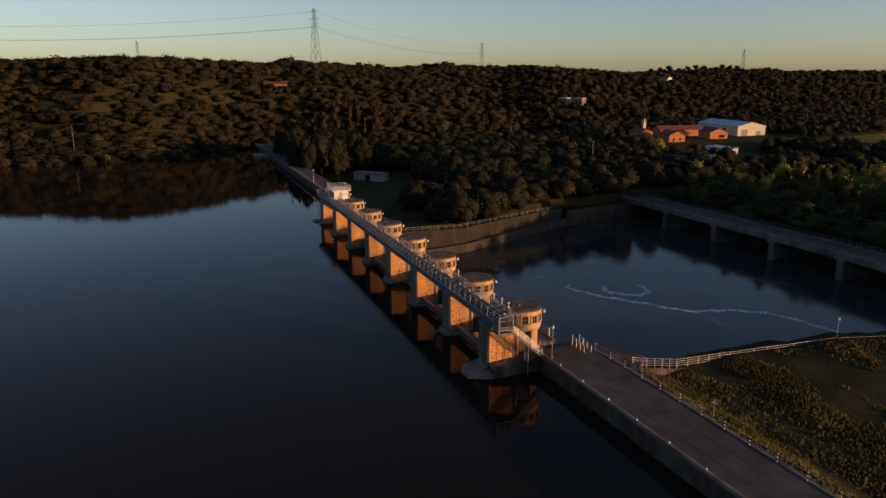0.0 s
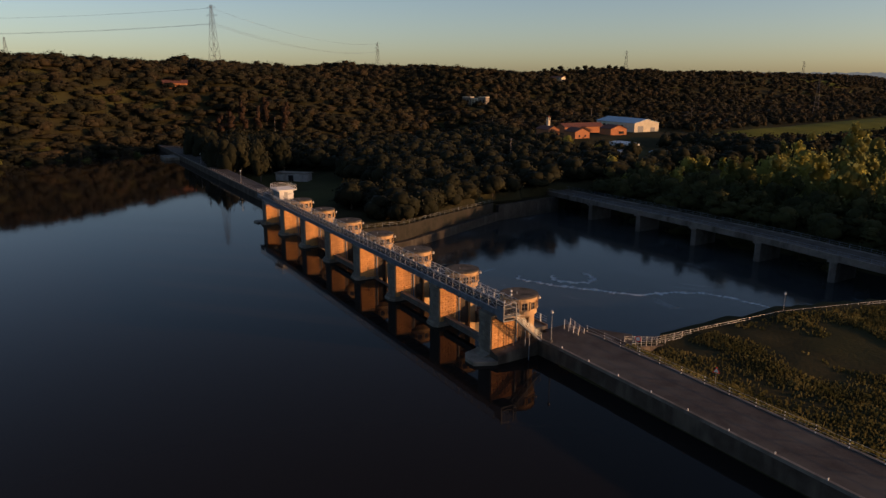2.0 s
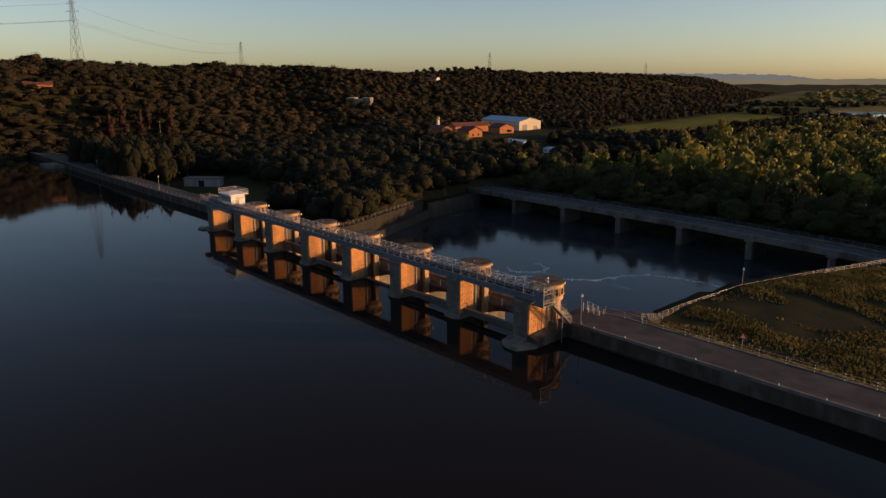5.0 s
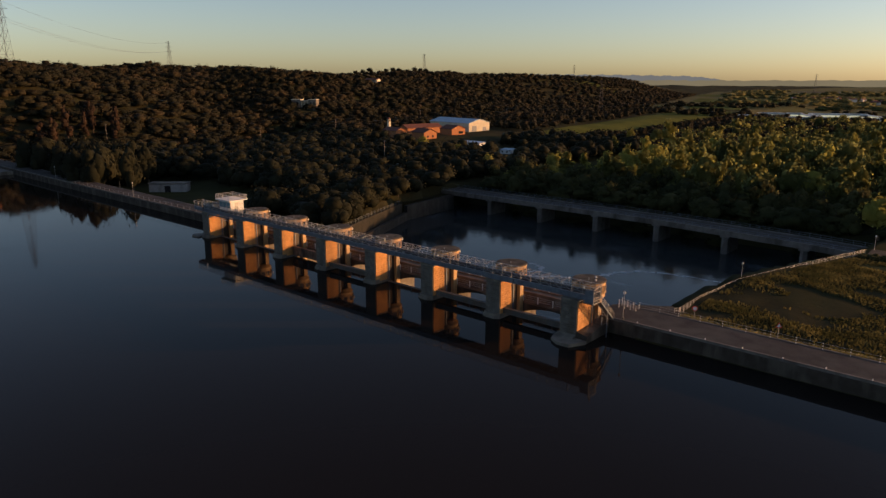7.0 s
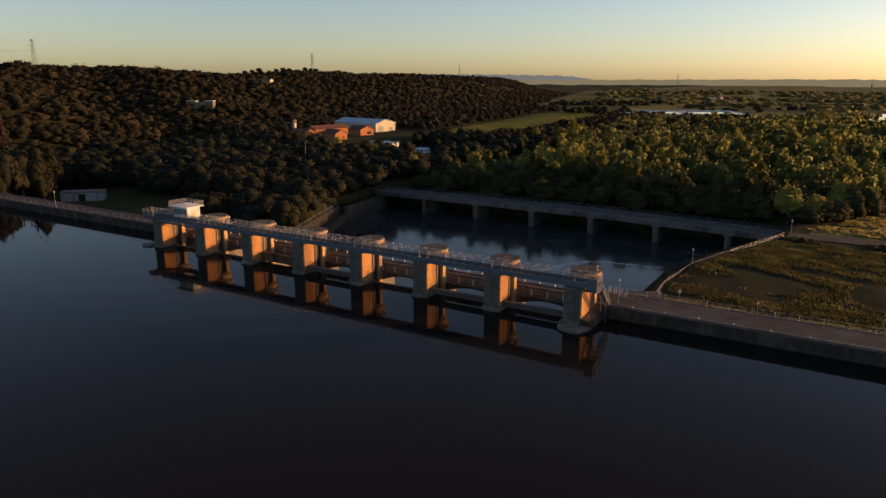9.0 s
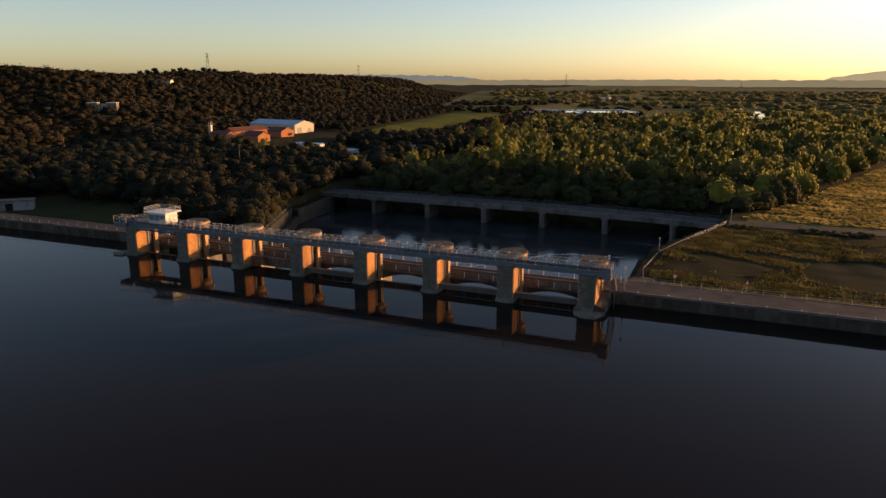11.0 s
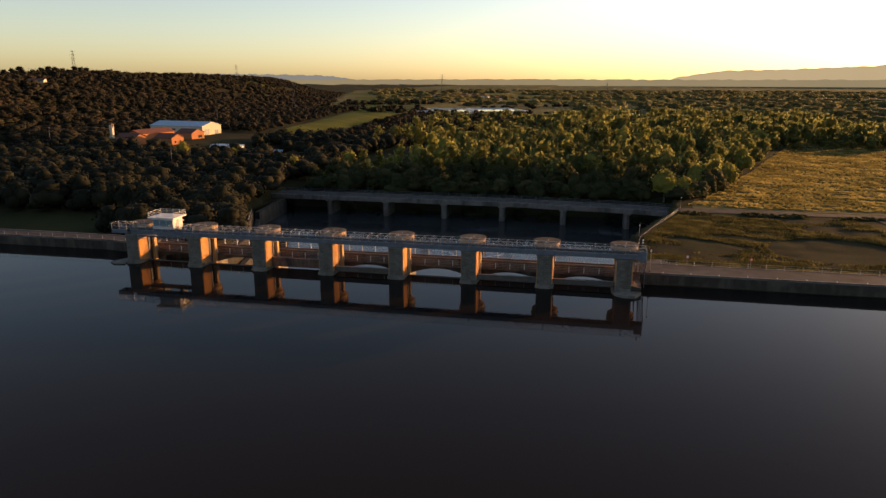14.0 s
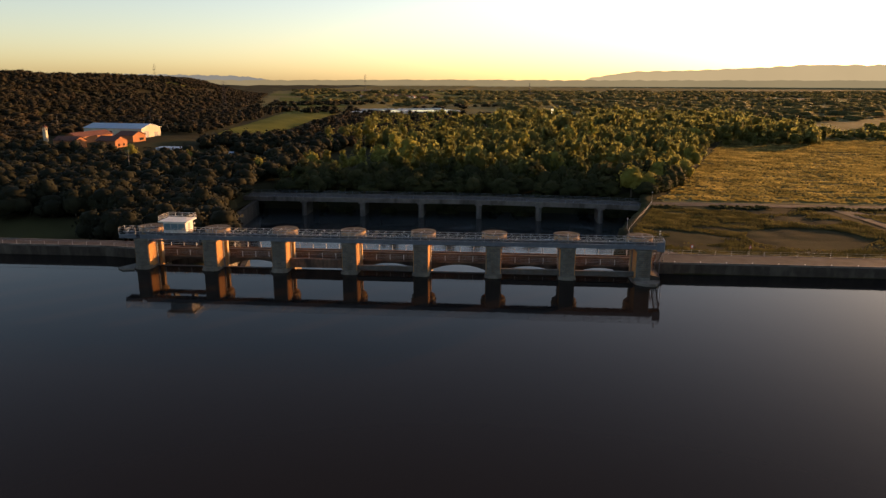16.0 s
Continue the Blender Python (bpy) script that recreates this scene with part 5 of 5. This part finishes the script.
scatter(p, rng.uniform(0.5, 1.1, len(p)), rng.uniform(1.4, 3.0, len(p)), "round", 21, 0.13, "roadside_scrub", SHADELEAF, "low dark scrub along the track")


# ---- tracks and fields laid on the ground ----
def sheet(name, outline_fn, n, m, mat, label, category, lift=0.12):
    """A patch draped on the ground: outline_fn(u, v) with u, v from 0 to 1."""
    g = [[outline_fn(i / n, j / m) for i in range(n + 1)] for j in range(m + 1)]
    pts = [(x, y, float(ground_z(x, y)) + lift) for row in g for x, y in row]
    fs = [(j * (n + 1) + i, j * (n + 1) + i + 1, (j + 1) * (n + 1) + i + 1, (j + 1) * (n + 1) + i) for j in range(m) for i in range(n)]
    return structure(name, Shape().add(pts, fs), mat, label, category, smooth=True)


def quad(a, b, c, d):
    return lambda u, v: ((1 - v) * ((1 - u) * a[0] + u * b[0]) + v * ((1 - u) * d[0] + u * c[0]), (1 - v) * ((1 - u) * a[1] + u * b[1]) + v * ((1 - u) * d[1] + u * c[1]))


sheet("road_track", quad((127, 97.5), (420, 92), (420, 98), (127, 104)), 90, 4, TRACK, "pale dirt road running from the bridge", "road", 0.15)
sheet("road_cross_track", quad((182, 94), (190, 94), (196, 16), (187, 16)), 4, 40, TRACK, "pale dirt track across the bank", "road", 0.12)
for k, (a, b, c, d) in enumerate((((-122, 322), (-96, 322), (-124, 740), (-192, 780)), ((-205, 800), (-130, 790), (-200, 1010), (-300, 1010)), ((-320, 1080), (-150, 1060), (-200, 1330), (-400, 1330)),
                                  ((-130, 1130), (60, 1130), (20, 1290), (-170, 1300)), ((-480, 1500), (-160, 1480), (-200, 1750), (-560, 1760)), ((-120, 1500), (240, 1480), (260, 1720), (-150, 1740)),
                                  ((-520, 1900), (100, 1880), (120, 2150), (-600, 2150)), ((560, 1350), (820, 1340), (860, 1520), (590, 1540)))):
    sheet("ground_field_%d" % (k + 1), quad(a, b, c, d), 14, 20, FIELD, "bright green crop field on the plain", "field", 0.5)
for k in range(16):
    x, y, w, d = -600 + 2300 * ((k * 0.618) % 1), 1050 + 1500 * k / 15, 170 + 260 * ((k * 0.37) % 1), 60 + 90 * ((k * 0.73) % 1) + 6 * k
    sheet("ground_field_%d" % (k + 9), quad((x, y), (x + w, y - 12), (x + w + 15, y + d), (x + 12, y + d + 10)), 10, 6, (FIELD, TRACK, FIELD)[k % 3], ("pale green crop field on the far plain", "bare ploughed field on the far plain", "pale green crop field on the far plain")[k % 3], "field", 0.6)
structure("water_bend", Shape().add([(132, 600, -2.4), (162, 600, -2.4), (174, 1000, -2.4), (140, 1000, -2.4)], [(0, 1, 2, 3)]), WATER, "glinting bend of the river among trees", "water")
for x0, x1 in ((0, 74), (80, 142)):
    b = thing("settling_basin", "pale concrete settling basin full of bright water", "basin", "settling basins", at=pose(-106, 704, 0, 0, 0, 24))
    part("rim", Shape().box(x0, x1, 0, 2.5, -4, 1.6).box(x0, x1, 88, 91, -4, 2.2).box(x0, x0 + 2.5, 2.5, 88, -4, 1.6).box(x1 - 2.5, x1, 2.5, 88, -4, 1.6), WHITE, b)
    part("water_surface", Shape().add([(x0 + 2, 2, 1.1), (x1 - 2, 2, 1.1), (x1 - 2, 89, 1.1), (x0 + 2, 89, 1.1)], [(0, 1, 2, 3)]), BASIN, b)
basin_house = thing("pump_house", "small white pump house beside the basins", "pump house", at=pose(-98, 692, 0, 0, 0, 24))
part("wall", Shape().box(-9, 9, -4, 4, -2, 3.2), WHITE, basin_house)
part("roof", Shape().box(-9.4, 9.4, -4.4, 4.4, 3.2, 3.5), SHEET, basin_house)


# ---- buildings ----
def house(x, y, rz, length, width, z0, eave, ridge, wall, roof, name, label, category="house", doors=(), windows=()):
    """A gabled building with its ridge along its own x; doors and windows as (face, offset, width, sill, head)."""
    h = thing(name, label, category, at=pose(x, y, z0, 0, 0, rz))
    l, w = length / 2, width / 2
    part("wall", Shape().add([(-l, -w, -3), (l, -w, -3), (l, w, -3), (-l, w, -3), (-l, -w, eave), (l, -w, eave), (l, w, eave), (-l, w, eave), (-l, 0, ridge - 0.05), (l, 0, ridge - 0.05)],
                             [(3, 2, 1, 0), (0, 1, 5, 4), (2, 3, 7, 6), (1, 2, 6, 9, 5), (3, 0, 4, 8, 7), (4, 5, 9, 8), (6, 7, 8, 9)]), wall, h)
    o, t = 0.45, 0.2
    dz = o * (ridge - eave) / w
    for side in (-1, 1):
        a, b = (side * (w + o), eave - dz), (0, ridge)
        part("roof", Shape().add([(-l - o, a[0], a[1]), (l + o, a[0], a[1]), (l + o, b[0], b[1]), (-l - o, b[0], b[1]), (-l - o, a[0], a[1] + t), (l + o, a[0], a[1] + t), (l + o, b[0], b[1] + t), (-l - o, b[0], b[1] + t)],
                                 [(0, 1, 2, 3), (7, 6, 5, 4), (4, 5, 1, 0), (5, 6, 2, 1), (6, 7, 3, 2), (7, 4, 0, 3)] if side > 0 else [(3, 2, 1, 0), (4, 5, 6, 7), (0, 1, 5, 4), (1, 2, 6, 5), (2, 3, 7, 6), (3, 0, 4, 7)]), roof, h)
    for kind, items in (("door", doors), ("window", windows)):
        for face, off, wd, lo, hi in items:
            if face == "front":
                sh = Shape().box(off - wd / 2, off + wd / 2, -w - 0.08, -w + 0.05, lo, hi)
            else:
                sh = Shape().box(l - 0.05, l + 0.08, off - wd / 2, off + wd / 2, lo, hi)
            part(kind, sh, GLASS if kind == "window" else STEEL, h)
    return h


house(-176.5, 308.5, -8, 43, 20, 2.4, 6.4, 9.0, CREAM, SHEET, "warehouse", "large cream warehouse with a pale blue metal roof", "warehouse", doors=(("end", -5, 4.5, -0.5, 4.5), ("end", 5, 3.5, -0.5, 3.5)), windows=(("front", -12, 3, 3.5, 4.6), ("front", -2, 3, 3.5, 4.6), ("front", 8, 3, 3.5, 4.6)))
house(-139, 230, -8, 12, 10, 3.2, 4.0, 6.2, BRICK, TILE, "brick_house", "orange brick house with a clay tile roof", windows=(("end", -2, 1.1, 1.0, 2.3), ("end", 2, 1.1, 1.0, 2.3)))
house(-150, 270, -8, 12, 12, 2.6, 4.4, 6.6, BRICK, TILE, "brick_house", "orange brick house beside the warehouse", windows=(("end", 2, 4.0, 1.2, 2.8),))
house(-172, 262, 82, 30, 10, 3.0, 4.2, 6.4, BRICK, TILE, "farm_wing", "long low farm wing with a dark tiled roof", "farm building")
house(-160, 225, -8, 14, 8, 4.0, 3.6, 5.4, BRICK, TILE, "farm_wing", "low red-roofed farm wing among trees", "farm building")
house(-183, 205, -8, 12, 7, 4.0, 3.0, 4.4, CREAM, TILE, "cottage", "small cream cottage lit by the low sun", "cottage")
tw = thing("white_tower", "slim white tower with an open belfry", "tower", at=(-191.5, 251, 4.0))
part("shaft", Shape().box(-0.9, 0.9, -0.9, 0.9, 0, 6.5), CREAM, tw)
for sx in (-1, 1):
    for sy in (-1, 1):
        part("pillar", Shape().box(sx * 0.72 - 0.18, sx * 0.72 + 0.18, sy * 0.72 - 0.18, sy * 0.72 + 0.18, 6.5, 8.3), CREAM, tw)
part("roof", Shape().box(-1.1, 1.1, -1.1, 1.1, 8.3, 8.6).add([(-1.0, -1.0, 8.6), (1.0, -1.0, 8.6), (1.0, 1.0, 8.6), (-1.0, 1.0, 8.6), (0, 0, 9.6)], [(0, 1, 4), (1, 2, 4), (2, 3, 4), (3, 0, 4)]), TILE, tw)
for x, y, rz, l, w, e in ((-88, 212, 8, 6, 4, 2.4), (-72, 226, 4, 7, 5, 2.2), (-107, 237, -6, 19, 6, 2.8), (-62, 243, 10, 6, 4, 2.4), (-47, 262, 0, 7, 4, 2.2)):
    sh = thing("shed", "low white shed among garden plots", "shed", "sheds", at=pose(x, y, float(ground_z(x, y)), 0, 0, rz))
    part("wall", Shape().box(-l / 2, l / 2, -w / 2, w / 2, -1, e), WHITE, sh)
    part("roof", Shape().add([(-l / 2 - .2, -w / 2 - .2, e), (l / 2 + .2, -w / 2 - .2, e), (l / 2 + .2, w / 2 + .2, e + .5), (-l / 2 - .2, w / 2 + .2, e + .5), (-l / 2 - .2, -w / 2 - .2, e + .15), (l / 2 + .2, -w / 2 - .2, e + .15), (l / 2 + .2, w / 2 + .2, e + .65), (-l / 2 - .2, w / 2 + .2, e + .65)],
                           [(3, 2, 1, 0), (4, 5, 6, 7), (0, 1, 5, 4), (1, 2, 6, 5), (2, 3, 7, 6), (3, 0, 4, 7)]), SHEET, sh)
    for k in range(int(l // 3)):
        part("window", Shape().box(-l / 2 + 1 + 3 * k, -l / 2 + 2 + 3 * k, -w / 2 - 0.06, -w / 2 + 0.04, 0.8, 1.7), GLASS, sh)

# the roofless villa on the slope
rz0 = float(ground_z(-297, 262))
villa = thing("hillside_villa", "pale two-winged villa shell on the dark slope", "villa", at=pose(-297, 262, rz0, 0, 0, 35))
for x0, x1 in ((-10, -3), (3.5, 10)):
    part("wing", Shape().box(x0, x1, -4, 4, -4, 6.0), CONCRETE, villa)
    part("roof", Shape().box(x0 - 0.3, x1 + 0.3, -4.3, 4.3, 6.0, 6.4), CREAM, villa)
    for k in range(2):
        part("window", Shape().box(x0 + 1.2 + 2.8 * k, x0 + 2.6 + 2.8 * k, -4.08, -3.9, 1.8, 4.2), GLASS, villa)
part("wing", Shape().box(-3, 3.5, -1, 4, -4, 5.0), CREAM, villa)
part("roof", Shape().box(-3, 3.5, -4.2, 4, 5.0, 5.3), CREAM, villa)
for x in (-2.2, 0.2, 2.7):
    part("column", Shape().prism(circle(x, -3.6, 0.3, 8), -3, 5.0), CREAM, villa)
hz = float(ground_z(-306, 35))
house(-306, 35, 80, 15, 8, hz - 2.0, 4.5, 6.2, BRICK, TILE, "hill_house", "brick-red house half hidden on the slope", windows=(("front", -3, 1.2, 1.5, 3.0), ("front", 2, 1.2, 1.5, 3.0)))
hz = float(ground_z(-398, 430))
house(-398, 430, 20, 14, 8, hz + 0.5, 3.0, 4.4, CREAM, TILE, "ridge_house", "pale house with a red roof on the ridge", windows=(("front", -3, 1.2, 1.2, 2.4), ("front", 3, 1.2, 1.2, 2.4)))
house(-420, 408, 20, 12, 7, hz + 0.5, 3.2, 4.6, BRICK, TILE, "ridge_house", "low red-roofed barn on the ridge")

# the white hut and small walls on the far bank
hut = thing("hut", "low dull-white utility hut with a dark doorway", "hut", at=pose(-97.5, 41, -3.0, 0, 0, 43))
part("wall", Shape().box(-7, 7, -2.5, 2.5, -1.5, 2.5), GREYWALL, hut)
part("roof", Shape().box(-7.3, 7.3, -2.8, 2.8, 2.7, 2.95), CONCRETE, hut)
part("door", Shape().box(-1.1, 1.1, -2.58, -2.4, -0.4, 2.0), GLASS, hut, "dark doorway")
box2 = thing("utility_box", "small white concrete utility box", "utility box", at=(-176, 34, float(ground_z(-176, 34))))
part("body", Shape().box(-2.5, 2.5, -1.2, 1.2, -1, 2.0), WHITE, box2)
part("lid", Shape().box(-2.7, 2.7, -1.4, 1.4, 2.0, 2.2), CONCRETE, box2)
structure("wall_quay", Shape().prism([(-180, 2.5), (-166, 2.5), (-166, 9), (-180, 9)], -4, 1.3), CONCRETE, "pale quay wall where the dam road meets the bank", "quay")
sheet("road_shore", lambda u, v: (float(foot(-110 + 112 * u)) - 4 - 4 * v, -110 + 112 * u), 30, 1, TRACK, "pale track along the reservoir shore", "road", 0.35)
village = [(-230 + 27 * (k % 6) + rng.uniform(-8, 8), 1340 + 40 * (k // 6) + rng.uniform(-10, 10)) for k in range(18)]
for x, y in village:
    house(x, y, rng.uniform(0, 90), rng.uniform(9, 16), rng.uniform(7, 9), float(ground_z(x, y)), 4.2, 6.2, WHITE, TILE, "village_house", "white house with a tiled roof in the far village")


# ---- power line ----
def pylon(x, y, z, h, w, label):
    t = thing("power_pylon", label, "pylon", "power pylons", at=pose(x, y, z, 0, 0, 25))
    legs = ((-1, -1), (1, -1), (1, 1), (-1, 1))
    lev = [0, 0.22, 0.4, 0.55, 0.68, 0.78, 0.86, 0.93, 1.0]
    half = [w / 2 * (1 - 0.82 * f) for f in lev]
    th = 0.09 + h * 0.001
    for sx, sy in legs:
        part("leg", Shape().beam((sx * half[0], sy * half[0], 0), (sx * half[-1], sy * half[-1], h), th, th), PYLON, t)
    for k in range(len(lev) - 1):
        z0, z1, a, b = lev[k] * h, lev[k + 1] * h, half[k], half[k + 1]
        br_ = Shape()
        for i in range(4):
            (x0, y0), (x1, y1) = legs[i], legs[(i + 1) % 4]
            br_.beam((x0 * a, y0 * a, z0), (x1 * b, y1 * b, z1), th * 0.6, th * 0.6).beam((x1 * a, y1 * a, z0), (x0 * b, y0 * b, z1), th * 0.6, th * 0.6).beam((x0 * b, y0 * b, z1), (x1 * b, y1 * b, z1), th * 0.6, th * 0.6)
        part("lattice", br_, PYLON, t)
    for f, l in ((0.72, 0.11), (0.84, 0.13), (0.96, 0.10)):
        part("crossarm", Shape().beam((-l * h, 0, f * h), (l * h, 0, f * h), th, th).beam((-l * h, 0, f * h), (0, 0, (f + 0.05) * h), th * 0.6, th * 0.6).beam((l * h, 0, f * h), (0, 0, (f + 0.05) * h), th * 0.6, th * 0.6), PYLON, t)
    return t


PYL = [(-364, 75, 44, 45, 7), (-772, 403, 46, 42, 7), (-594, 722, 40, 37, 6), (-540, 1073, 36, 30, 5), (-820, -60, 44, 40, 7), (-232, 620, 6, 32, 5), (-330, 1900, 10, 45, 7), (130, 1500, 0, 34, 5)]
for x, y, z, h, w in PYL:
    pylon(x, y, min(z, float(ground_z(x, y))), h + z - min(z, float(ground_z(x, y))), w, "tall grey lattice power pylon above the trees")


def wire(a, b, sag, r=0.06):
    """One sagging cable as a single tube."""
    s, n = Shape(), 24
    pt = [Vector(a).lerp(Vector(b), k / n) - Vector((0, 0, 4 * sag * (k / n) * (1 - k / n))) for k in range(n + 1)]
    side = (Vector(b) - Vector(a)).cross(Vector((0, 0, 1))).normalized() * r
    s.v = [tuple(p + side * c + Vector((0, 0, r * e))) for p in pt for c, e in ((1, 0), (0, 1), (-1, 0), (0, -1))]
    s.f = [(4 * k + j, 4 * k + (j + 1) % 4, 4 * k + 4 + (j + 1) % 4, 4 * k + 4 + j) for k in range(n) for j in range(4)]
    return s


line = thing("power_line", "thin sagging power cables between the pylons", "power cables")
for dx, dz in ((-5, 76), (5, 76), (0, 87)):
    part("cable", wire((-364 + dx, 75, dz), (-772 + dx, 403, dz - 1), 9), STEEL, line)
    part("cable", wire((-364 + dx, 75, dz), (-640 + dx, -330, dz + 4), 9), STEEL, line)


def pole(x, y, h, label):
    t = thing("utility_pole", label, "utility pole", "utility poles", at=(x, y, float(ground_z(x, y))))
    part("pole", Shape().bar((0, 0, -0.5), (0, 0, h), 0.15, 7, 0.1), POLE, t)
    part("crossarm", Shape().beam((-0.9, 0, h - 0.4), (0.9, 0, h - 0.4), 0.14, 0.14), STEEL, t)
    for dx in (-0.8, 0, 0.8):
        part("insulator", Shape().bar((dx, 0, h - 0.33), (dx, 0, h - 0.05), 0.06, 6), POLE, t)
    return t


for x, y, h in ((-195, -79, 14), (-228, 75, 12), (-78, 137, 12.5), (-205, 215, 11), (-236, 330, 11), (-215, 420, 11), (-240, 180, 11)):
    pole(x, y, h, "weathered utility pole with a short crossarm")
